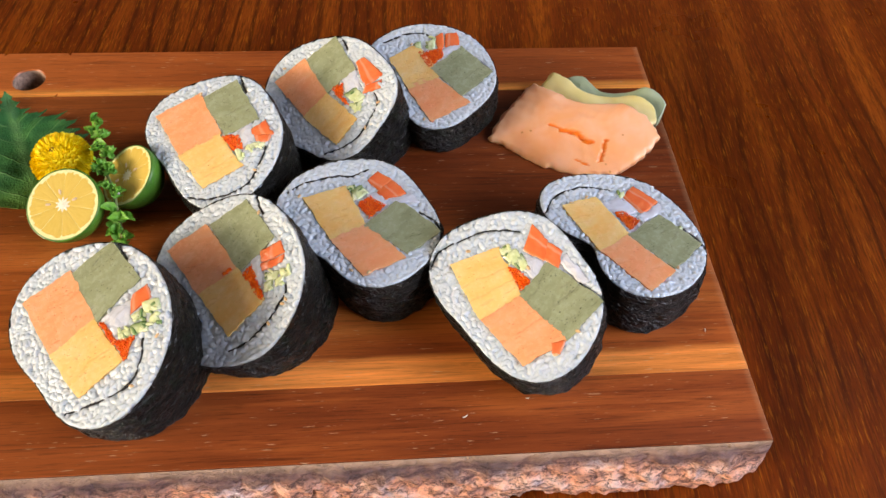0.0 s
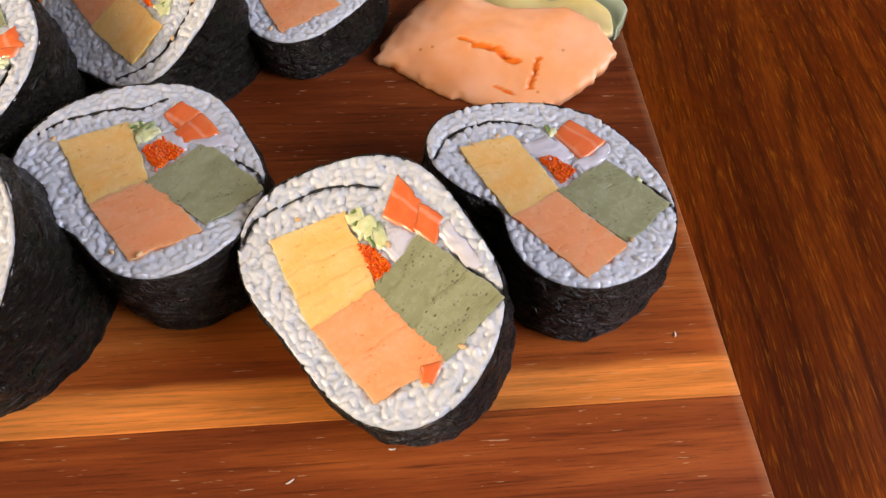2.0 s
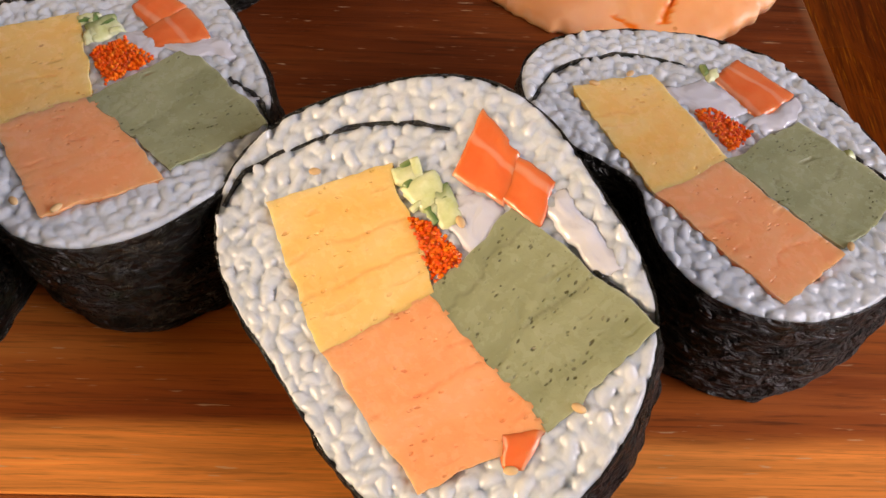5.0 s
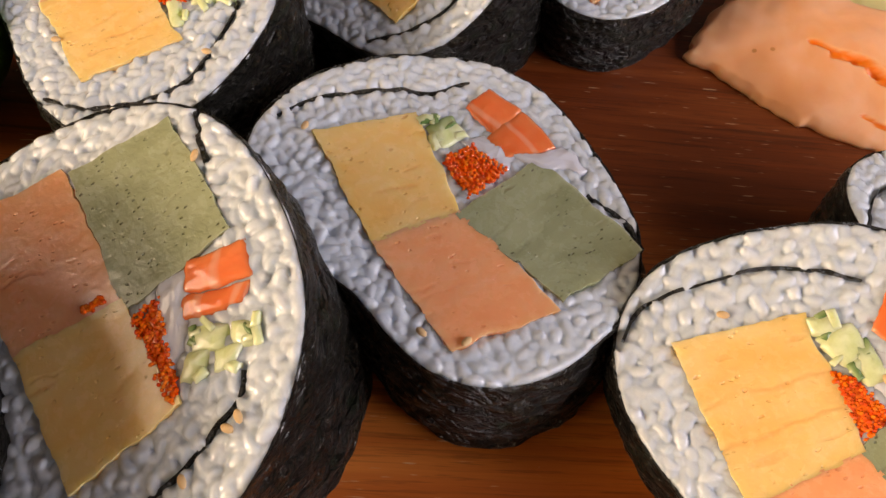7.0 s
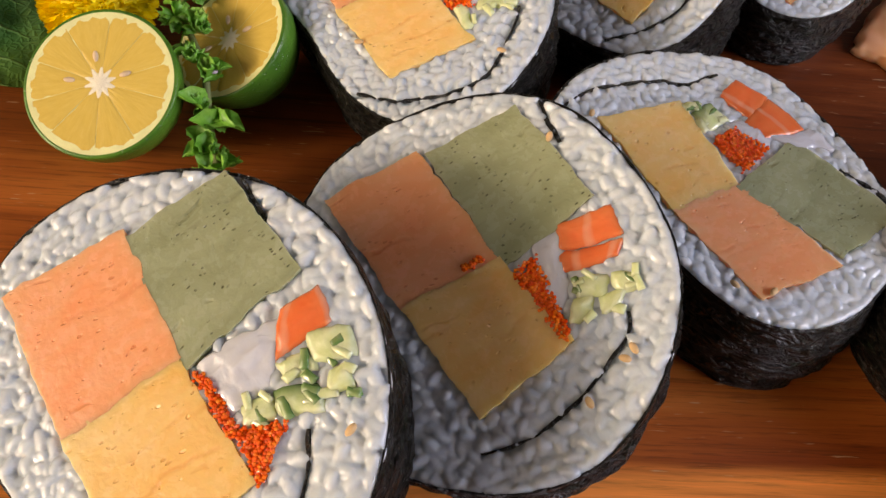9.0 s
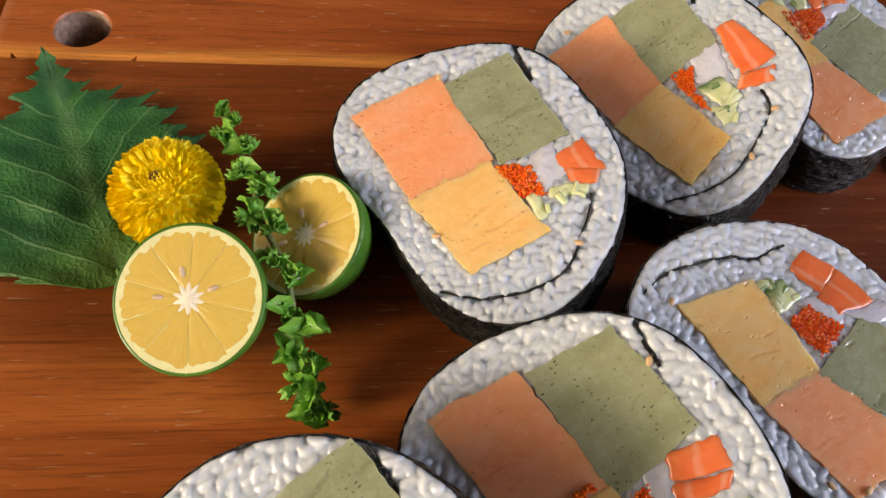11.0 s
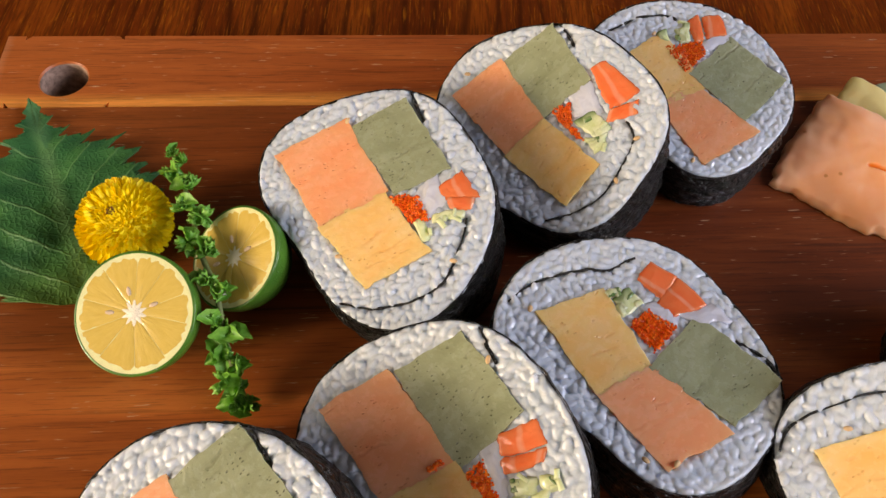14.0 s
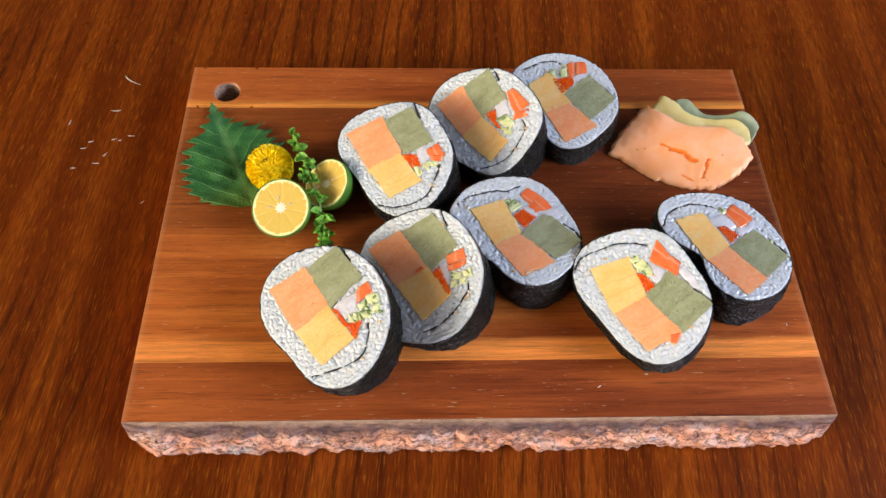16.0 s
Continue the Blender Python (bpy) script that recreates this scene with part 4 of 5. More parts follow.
    # fillings
    names = dict(orange=("orange egg slab", M_EGG_ORANGE), yellow=("yellow egg slab", M_EGG_YELLOW), green=("olive-green egg slab", M_EGG_GREEN))
    for k, (words, material) in names.items():
        seams = [(rng.uniform(0.35, 0.68), 0.014, 0.15), (rng.uniform(0.12, 0.88), 0.010, -0.2)]
        part("egg_slab", slab(to_world, swollen(blocks[k], 0.05), 0.004 + 0.012 * rng.random(), 0.8, 66, 0.075, 0.0, index * 3.1, 0.003, 0.0, 0.004, True, seams), material, roll, words)
    for q in salmon:
        part("salmon_piece", slab(to_world, swollen(q, 0.10), 0.022, 0.6, 22, 0.06, 0.035, index + 0.5, 0.015, 0.035, 0.05), M_SALMON, roll, "orange-red raw salmon with pale lines")
    for q in squid:
        part("squid_piece", slab(to_world, swollen(q, 0.19), -0.015, 0.6, 22, 0.14, 0.05, index + 1.5, 0.03, 0.05, 0.10), M_SQUID, roll, "glossy translucent white squid")
    for q in cucumber:
        part("cucumber_strip", slab(to_world, swollen(q, 0.03), 0.0 + 0.03 * rng.random(), 0.5, 16, 0.08, 0.04, index * 1.7 + 2.5 + q[0][0] * 3, 0.02, 0.05, 0.07), M_CUCUMBER, roll, "pale green cucumber with dark skin")
    for q in cucumber:
        size = math.hypot(q[0][0] - q[2][0], q[0][1] - q[2][1])
        for _ in range(4 if size > 0.45 else 1):
            mx, my = sum(p[0] for p in q) / 4 + rng.uniform(-0.26, 0.26), sum(p[1] for p in q) / 4 + rng.uniform(-0.22, 0.22)
            a, w, h = rng.uniform(0, math.pi), rng.uniform(0.10, 0.19), rng.uniform(0.045, 0.08)
            chip = [(mx + math.cos(a) * sx * w - math.sin(a) * sy * h, my + math.sin(a) * sx * w + math.cos(a) * sy * h) for sx, sy in ((-1, -1), (1, -1), (1, 1), (-1, 1))]
            if any(inside(blocks[k], x, y, 0.02) for k in blocks for x, y in chip):
                continue
            part("cucumber_strip", slab(to_world, chip, rng.uniform(0.03, 0.07), 0.3, 8, 0.03, 0.01, index * 2.3 + mx * 5, 0.008, 0.02, 0.03), M_CUCUMBER, roll, "pale green cucumber with dark skin")
    beads = []
    for q in roe:
        part("roe_bed", slab(to_world, q, -0.025, 0.3, 10, 0.05, 0.02, index + 0.2), M_ROE, roll, "orange-red roe paste")
        area = abs(sum(q[k][0] * q[(k + 1) % 4][1] - q[(k + 1) % 4][0] * q[k][1] for k in range(4))) / 2
        for _ in range(int(60 + 640 * area)):
            s, t = rng.random(), rng.random()
            x = (1 - s) * (1 - t) * q[0][0] + s * (1 - t) * q[1][0] + s * t * q[2][0] + (1 - s) * t * q[3][0]
            y = (1 - s) * (1 - t) * q[0][1] + s * (1 - t) * q[1][1] + s * t * q[2][1] + (1 - s) * t * q[3][1]
            x, y = x + rng.gauss(0, 0.02), y + rng.gauss(0, 0.02)
            r = rng.uniform(0.027, 0.037) * CM
            beads.append(Matrix.Translation(to_world(x, y, rng.uniform(-0.06, 0.04))) @ Matrix.Diagonal((r, r, r, 1)))
    scattered("fish_roe", beads, M_ROE, roll, "bright orange fish roe")
    for x, y in sesame:
        m = Matrix.Translation(to_world(x, y, 0.045)) @ turned @ pose(0, 0, 0, 0, 0, rng.uniform(0, 180))
        seed = bmesh.new()
        bmesh.ops.create_icosphere(seed, subdivisions=2, radius=1, matrix=m @ Matrix.Diagonal((0.115 * CM, 0.068 * CM, 0.04 * CM, 1)))
        part("sesame_seed", seed, M_SESAME, roll)
    return roll


for index, spec in enumerate(ROLLS):
    sushi_roll(index, **spec)


# ---- lime halves ----
def rind_material():
    t = Tree("lime_rind")
    n = t.noise(60, 3)
    pore = t.cells(900)
    col = t.ramp(n, (0.3, (0.035, 0.125, 0.014)), (0.7, (0.10, 0.25, 0.026)))
    return t.done(col, 0.30, t.ramp(pore, (0.0, 0.0), (0.35, 1.0)), 0.0003, 0.7, spec=0.5)


def pulp_material():
    t = Tree("lime_pulp", "UV")
    v = t.shifted(1.0)
    fibre = t.noise(1.0, 4, 0.6, t.stretched(260, 1400, 1, base=v), 0.5)
    col = t.ramp(fibre, (0.3, (0.66, 0.46, 0.095)), (0.6, (0.70, 0.50, 0.115)), (0.85, (0.74, 0.56, 0.16)))
    return t.done(col, 0.16, t.calc("ADD", fibre, t.noise(420, 2, 0.5, v)), 0.0003, 0.25, spec=0.5)


M_RIND, M_PULP = rind_material(), pulp_material()
M_PITH = plain("lime_pith", (0.76, 0.75, 0.36), 0.45, 260, 0.1)
M_CORE = plain("lime_core", (0.84, 0.78, 0.60), 0.4, 400, 0.08)
M_SEED = plain("lime_seed", (0.74, 0.56, 0.36), 0.35, 300, 0.3)


def lime_half(centre, normal, radius, depth, turn, label, count=10):
    c, n = Vector(centre) * CM, Vector(normal).normalized()
    u = Vector((0, 1, 0)).cross(n).normalized()
    v = n.cross(u)
    base = Vector((c.x, c.y, TOP))
    half = thing("lime_half", base, label, "lime", "lime halves")

    def to_world(x, y, z):
        return c + (u * x + v * y + n * z) * CM - base

    def ring(bm, r, z, m=96, wob=0.0):
        return [bm.verts.new(to_world(r * (1 + wob * nz((math.cos(2 * math.pi * k / m), math.sin(2 * math.pi * k / m), r), 2.0)) * math.cos(2 * math.pi * k / m), r * math.sin(2 * math.pi * k / m), z)) for k in range(m)]

    bm = bmesh.new()
    rows = [ring(bm, radius * 0.955, 0.0), ring(bm, radius * 0.985, 0.005), ring(bm, radius, -0.03)]
    for k in range(1, 20):
        b = math.pi / 2 * k / 20
        dip = 1 + 0.012 * math.sin(7 * k)
        rows.append(ring(bm, radius * math.cos(b) ** 0.92, -0.03 - depth * math.sin(b) * dip, wob=0.02))
    rows.append([bm.verts.new(to_world(0, 0, -0.03 - depth))] * 96)
    grid_faces(bm, rows[:-1], closed=True)
    tip = rows[-1][0]
    for k in range(96):
        bm.faces.new((rows[-2][k], rows[-2][(k + 1) % 96], tip))
    bmesh.ops.recalc_face_normals(bm, faces=bm.faces)
    part("rind", bm, M_RIND, half, "thin green lime peel")

    bm = bmesh.new()
    rows = [ring(bm, radius * 0.957, -0.002), ring(bm, radius * 0.87, 0.0), ring(bm, radius * 0.79, -0.008), ring(bm, 0.1, -0.008)]
    grid_faces(bm, rows, closed=True)
    bm.faces.new(rows[-1])
    bmesh.ops.recalc_face_normals(bm, faces=bm.faces)
    part("pith", bm, M_PITH, half, "pale yellow-white pith")

    rng = random.Random(int(radius * 1000))
    edges = [turn + 360 * k / count + rng.uniform(-5, 5) for k in range(count)]
    for k in range(count):
        a0, a1 = edges[k] + 0.2, edges[(k + 1) % count] + (360 if k == count - 1 else 0) - 0.2
        bm = bmesh.new()
        uv = bm.loops.layers.uv.new("UVMap")
        rows, where = [], {}
        for i in range(15):
            s = i / 14
            r = radius * (0.13 + 0.775 * s)
            row = []
            for j in range(11):
                t = j / 10
                pull = 0.004
                a = radians(a0 + (a1 - a0) * (0.5 + (t - 0.5) * (1 - pull)))
                rr = r - radius * 0.02 * max(0, s - 0.8) * 5 * abs(2 * t - 1) ** 3
                lift = 0.014 * (1 - abs(2 * t - 1) ** 4) * min(1, 6 * s + 0.1) * min(1, (1 - s) * 8) - 0.004
                lift += 0.012 * nz((s * 4, t * 9, k), 1.0, radius)
                w = bm.verts.new(to_world(rr * math.cos(a), rr * math.sin(a), lift))
                where[w] = (s * radius * CM, t * 0.01)
                row.append(w)
            rows.append(row)
        grid_faces(bm, rows)
        bmesh.ops.recalc_face_normals(bm, faces=bm.faces)
        for f in bm.faces:
            for loop in f.loops:
                loop[uv].uv = where[loop.vert]
        part("segment", bm, M_PULP, half, "juicy yellow lime segment")

    bm = bmesh.new()
    m = 80
    outer = []
    for k in range(m):
        a = 2 * math.pi * k / m
        r = radius * (0.165 + 0.045 * math.cos(count * (a - radians(turn))) + 0.03 * nz((math.cos(a), math.sin(a), 0), 3.0))
        outer.append(bm.verts.new(to_world(r * math.cos(a), r * math.sin(a), 0.0)))
    mid = [bm.verts.new(to_world(radius * 0.09 * math.cos(2 * math.pi * k / m), radius * 0.09 * math.sin(2 * math.pi * k / m), 0.02)) for k in range(m)]
    grid_faces(bm, [outer, mid], closed=True)
    bm.faces.new(mid)
    bmesh.ops.recalc_face_normals(bm, faces=bm.faces)
    part("core", bm, M_CORE, half, "white fibrous core")
    for a, r in ((95, 0.36), (178, 0.40), (12, 0.34)):
        a = radians(a + rng.uniform(-8, 8))
        m4 = Matrix.Translation(to_world(radius * r * math.cos(a), radius * r * math.sin(a), 0.015)) @ Matrix((u, v, n)).transposed().to_4x4() @ pose(0, 0, 0, 0, 0, math.degrees(a))
        bm = bmesh.new()
        bmesh.ops.create_icosphere(bm, subdivisions=2, radius=1, matrix=m4 @ Matrix.Diagonal((0.14 * CM, 0.065 * CM, 0.035 * CM, 1)))
        part("seed", bm, M_SEED, half)
    return half


lime_half((-11.57, 12.52, 4.10), (-0.14, -0.42, 0.897), 1.76, 1.88, 15, "green lime half lying cut side up beside the shiso leaf")
lime_half((-9.03, 14.37, 4.00), (-0.50, -0.24, 0.83), 1.60, 1.72, 40, "green lime half leaning behind the flower sprig")


# ---- shiso leaf ----
def leaf_material():
    t = Tree("shiso_leaf", "UV")
    across, along = t.axis(0), t.axis(1)
    side = t.calc("ABSOLUTE", across)
    # veins run outwards and forwards from the midrib
    slant = t.calc("MULTIPLY_ADD", side, -1.05, along)
    wob = t.calc("MULTIPLY_ADD", t.noise(45, 3), 0.009, slant)
    saw = t.calc("FRACT", t.calc("MULTIPLY", wob, 70.0))
    vein = t.ramp(t.calc("ABSOLUTE", t.calc("SUBTRACT", saw, 0.5)), (0.0, 1.0), (0.06, 0.0))
    rib = t.ramp(side, (0.0003, 1.0), (0.0009, 0.0))
    lines = t.calc("MAXIMUM", vein, rib)
    net = t.cells(520, None, "DISTANCE_TO_EDGE")
    n = t.noise(70, 4)
    col = t.ramp(n, (0.3, (0.020, 0.095, 0.030)), (0.55, (0.038, 0.155, 0.042)), (0.8, (0.080, 0.240, 0.050)))
    col = t.mix(t.calc("MULTIPLY", lines, 0.32), col, (0.22, 0.42, 0.16))
    low = t.ramp(along, (0.0, 0.55), (0.022, 0.0))
    col = t.mix(low, col, (0.15, 0.26, 0.035))
    height = t.calc("SUBTRACT", t.calc("MULTIPLY", t.ramp(net, (0.0, 0.0), (0.25, 1.0)), 0.5), t.calc("MULTIPLY", lines, 0.8))
    return t.done(col, 0.50, height, 0.0006, 0.5, spec=0.35)


M_LEAF = leaf_material()


def shiso_leaf():
    b, tip = Vector((-13.65, 14.0, 0)), Vector((-17.35, 22.4, 0))
    axis = (tip - b).normalized()
    left = Vector((-axis.y, axis.x, 0))
    length = (tip - b).length
    loc = Vector((-15.5 * CM, 17.5 * CM, TOP))
    leaf = thing("shiso_leaf", loc, "dark green serrated shiso leaf lying on the board", "leaf")
    broad_side = ((0.0, 0.6), (0.08, 1.93), (0.17, 2.80), (0.31, 3.15), (0.45, 3.00), (0.565, 2.70), (0.70, 1.75), (0.79, 0.62), (0.86, 0.42), (1.0, 0.0))
    slim_side = ((0.0, 0.5), (0.10, 1.7), (0.25, 2.6), (0.40, 2.90), (0.55, 2.55), (0.64, 1.85), (0.76, 0.70), (0.86, 0.38), (1.0, 0.0))
    ends = [list(zip(*side)) for side in (slim_side, broad_side)]
    bm = bmesh.new()
    uv = bm.loops.layers.uv.new("UVMap")
    where = {}
    ns, nt = 260, 36
    layers = []
    for low in (0, 1):
        rows = []
        for i in range(ns + 1):
            s = i / ns
            row = []
            for j in range(nt + 1):
                t = 2 * j / nt - 1
                w = float(np.interp(s, *ends[1 if t > 0 else 0]))
                # saw teeth lean towards the tip
                phase = (s * 13 + (0.3 if t > 0 else 0.0) + 0.5 * nz((s * 3, 2 if t > 0 else 7, 0), 1.0)) % 1.0
                tooth = (1 - phase) ** 1.3 if phase > 0.12 else phase / 0.12
                fine = (s * 40 + 0.3 * nz((s * 20, t > 0, 3), 1.0)) % 1.0
                cut = (0.80 * tooth + 0.20 * (1 - fine) + 0.30 * nz((s * 9, t, 0), 1.0) - 0.30) * min(1, w / 1.0) * abs(t) ** 5
                across = t * w + (cut if t > 0 else -cut)
                ahead = s * length + 0.55 * cut
                p = b + axis * ahead + left * across
                vein = math.sin((ahead - 1.05 * abs(across)) * CM * 70 * 2 * math.pi)
                z = 0.16 + 0.10 * abs(t) + 0.035 * vein * min(1, abs(t) * 3) * (1 - abs(t) * 0.4)
                z += 0.22 * max(0.0, s - 0.55) + 0.25 * nz((p.x, p.y, 0), 0.45, 3) * abs(t) ** 0.5 + 0.10 * nz((p.x, p.y, 2), 1.3)
                z = max(0.05, z) - (0.03 if low else 0)
                q = bm.verts.new(Vector((p.x * CM, p.y * CM, TOP + z * CM)) - loc)
                where[q] = (across * CM, ahead * CM)
                row.append(q)
            rows.append(row)
        grid_faces(bm, rows)
        layers.append(rows)
    for a, c in ((0, -1), (0, 0)):
        for i in range(ns):
            k = -1 if c else 0
            bm.faces.new((layers[0][i][k], layers[0][i + 1][k], layers[1][i + 1][k], layers[1][i][k]))
    bmesh.ops.recalc_face_normals(bm, faces=bm.faces)
    for f in bm.faces:
        for loop in f.loops:
            loop[uv].uv = where[loop.vert]
    part("blade", bm, M_LEAF, leaf)
    bm = bmesh.new()
    rows = []
    for i in range(13):
        s = i / 12
        p = b + axis * (-1.2 + 1.6 * s)
        r = 0.09 - 0.02 * s
        rows.append([bm.verts.new(Vector(((p.x + left.x * r * math.cos(a)) * CM, (p.y + left.y * r * math.cos(a)) * CM, TOP + (0.12 + 0.06 * s + r * math.sin(a)) * CM)) - loc) for a in (2 * math.pi * k / 8 for k in range(8))])
    grid_faces(bm, rows, closed=True)
    part("leaf_stalk", bm, M_LEAF, leaf)


shiso_leaf()


# ---- yellow chrysanthemum ----
def petal_material():
    t = Tree("petals")
    own = t.calc("FRACT", t.calc("ADD", t.each(), t.island()))
    col = t.ramp(own, (0.0, (1.0, 0.72, 0.010)), (0.5, (1.0, 0.79, 0.018)), (1.0, (1.0, 0.85, 0.035)))
    return t.done(col, 0.45, t.noise(900, 2), 0.0001, 0.3, spec=0.3)


M_PETAL = petal_material()
M_FLOWER_HEART = plain("flower_heart", (1.0, 0.74, 0.010), 0.7, 700, 0.15)
M_FLOWER_EYE = plain("flower_eye", (0.16, 0.060, 0.010), 0.7, 900, 0.4)


def petal_mesh(length, width, curl):
    bm = bmesh.new()
    rows = []
    for i in range(6):
        s = i / 5
        w = width * (0.35 + 0.65 * math.sin(math.pi * min(1, 0.15 + 0.72 * s))) * (1.0 if i < 5 else 0.55)
        rows.append([bm.verts.new((s * length * CM, t * w / 2 * CM, (curl * s * s * length + 0.30 * t * t * width + 0.0) * CM)) for t in (-1, -0.5, 0, 0.5, 1)])
    grid_faces(bm, rows)
    mesh = bpy.data.meshes.new("petal")
    bm.to_mesh(mesh)
    bm.free()
    mesh.polygons.foreach_set("use_smooth", [True] * len(mesh.polygons))
    mesh.materials.append(M_PETAL)
    return mesh


def chrysanthemum():
    loc = Vector((-12.70 * CM, 16.27 * CM, TOP))
    flower = thing("chrysanthemum", loc, "small bright yellow chrysanthemum head lying on the shiso leaf", "flower")
    lean = pose(0, 0, 0.95 * CM, 16, -4, 0)
    rng = random.Random(5)
    kinds = [petal_mesh(0.46, 0.20, 0.28), petal_mesh(0.36, 0.15, 0.34), petal_mesh(0.24, 0.09, 0.4)]
    bm = bmesh.new()
    bmesh.ops.create_uvsphere(bm, u_segments=24, v_segments=14, radius=1.19 * CM, matrix=lean @ Matrix.Diagonal((1.03, 1.03, 0.86, 1)))
    part("flower_heart", bm, M_FLOWER_HEART, flower, "golden yellow centre")
    bm = bmesh.new()
    bmesh.ops.create_cone(bm, segments=16, radius1=0.5 * CM, radius2=0.75 * CM, depth=0.7 * CM, cap_ends=True, matrix=Matrix.Translation((0, 0, 0.50 * CM)))
    part("flower_base", bm, M_LEAF, flower, "short green flower base")
    for k in range(14):
        bm = bmesh.new()
        a, r = k * 2.4, 0.035 * math.sqrt(k) * CM
        bmesh.ops.create_icosphere(bm, subdivisions=1, radius=0.035 * CM, matrix=lean @ Matrix.Translation((r * math.cos(a), r * math.sin(a), 1.14 * CM)) @ Matrix.Diagonal((1, 1, 1.8, 1)))
        part("floret", bm, M_FLOWER_EYE, flower, "tiny dark brown floret")
    total, inner = 620, 330
    middle = bmesh.new()
    for k in range(total):
        f = (k + 0.5) / total
        el = 90 - 96 * f ** 0.6
        az = k * 137.508 + rng.uniform(-6, 6)
        mesh = kinds[0] if f > 0.5 else kinds[1] if f > 0.14 else kinds[2]
        out = 1.03 if f > 0.14 else 0.95
        m = lean @ pose(0, 0, 0, 0, 0, az) @ pose(0, 0, 0, 0, -el, 0) @ pose(out * CM, 0, 0, rng.uniform(-25, 25), (12 + 32 * min(1, f * 1.8)) + rng.uniform(-12, 12), rng.uniform(-8, 8))
        if k < inner:
            tiny = mesh.copy()
            tiny.transform(m)
            middle.from_mesh(tiny)
            bpy.data.meshes.remove(tiny)
            continue
        ob = new("petal", mesh)
        ob.parent = flower
        ob.matrix_basis = m
    part("inner_petals", middle, M_PETAL, flower, "short crowded yellow inner petals")["kind"] = "stuff"


chrysanthemum()


# ---- flower sprig ----
def sprig_material():
    t = Tree("sprig_green")
    n = t.noise(260, 3)
    col = t.ramp(n, (0.3, (0.075, 0.26, 0.022)), (0.55, (0.17, 0.42, 0.045)), (0.8, (0.34, 0.58, 0.12)))
    return t.done(col, 0.45, t.noise(900, 3), 0.0004, 0.7)


M_SPRIG = sprig_material()
M_STEM = plain("sprig_stem", (0.16, 0.20, 0.06), 0.6, 200, 0.4)
M_BLOSSOM = plain("blossom", (0.70, 0.55, 0.66), 0.5, 300, 0.1)


def leaflet_mesh(length, width, cup):
    bm = bmesh.new()
    rows = []
    for i in range(8):
        s = i / 7
        w = width * math.sin(math.pi * (0.12 + 0.82 * s)) ** 0.65 * (1 + 0.16 * math.sin(17 * s))
        droop = -0.55 * s ** 3 * length
        rows.append([bm.verts.new((s * length * CM, t * w / 2 * CM * (1 + 0.12 * math.sin(9 * s)), (cup * t * t * width + 0.5 * s * (1 - s) * length + droop + 0.02 * math.sin(7 * s + 3 * t)) * CM)) for t in (-1, -0.6, -0.2, 0.2, 0.6, 1)])
    grid_faces(bm, rows)
    mesh = bpy.data.meshes.new("leaflet")
    bm.to_mesh(mesh)
    bm.free()
    mesh.polygons.foreach_set("use_smooth", [True] * len(mesh.polygons))
    mesh.materials.append(M_SPRIG)
    return mesh


def bell_mesh(length, width):
    """A small open calyx with five soft lobes."""
    bm = bmesh.new()
    rows = []
    for i in range(7):
        s = i / 6
        r = width / 2 * (0.25 + 0.75 * math.sin(math.pi / 2 * min(1, s * 1.25)) - 0.10 * s)
        rows.append([bm.verts.new(((s * length + (0.07 * math.cos(5 * a) if i == 6 else 0)) * CM, r * math.cos(a) * CM, r * math.sin(a) * CM)) for a in (2 * math.pi * k / 15 for k in range(15))])
    rows.append([bm.verts.new((v.co.x * 0.55, v.co.y * 0.75, v.co.z * 0.75)) for v in rows[-1]])
    grid_faces(bm, rows, closed=True)
    bm.faces.new(rows[0])
    bm.faces.new(rows[-1])
    bmesh.ops.recalc_face_normals(bm, faces=bm.faces)
    mesh = bpy.data.meshes.new("calyx")
    bm.to_mesh(mesh)
    bm.free()
    mesh.polygons.foreach_set("use_smooth", [True] * len(mesh.polygons))
    mesh.materials.append(M_SPRIG)
    return mesh


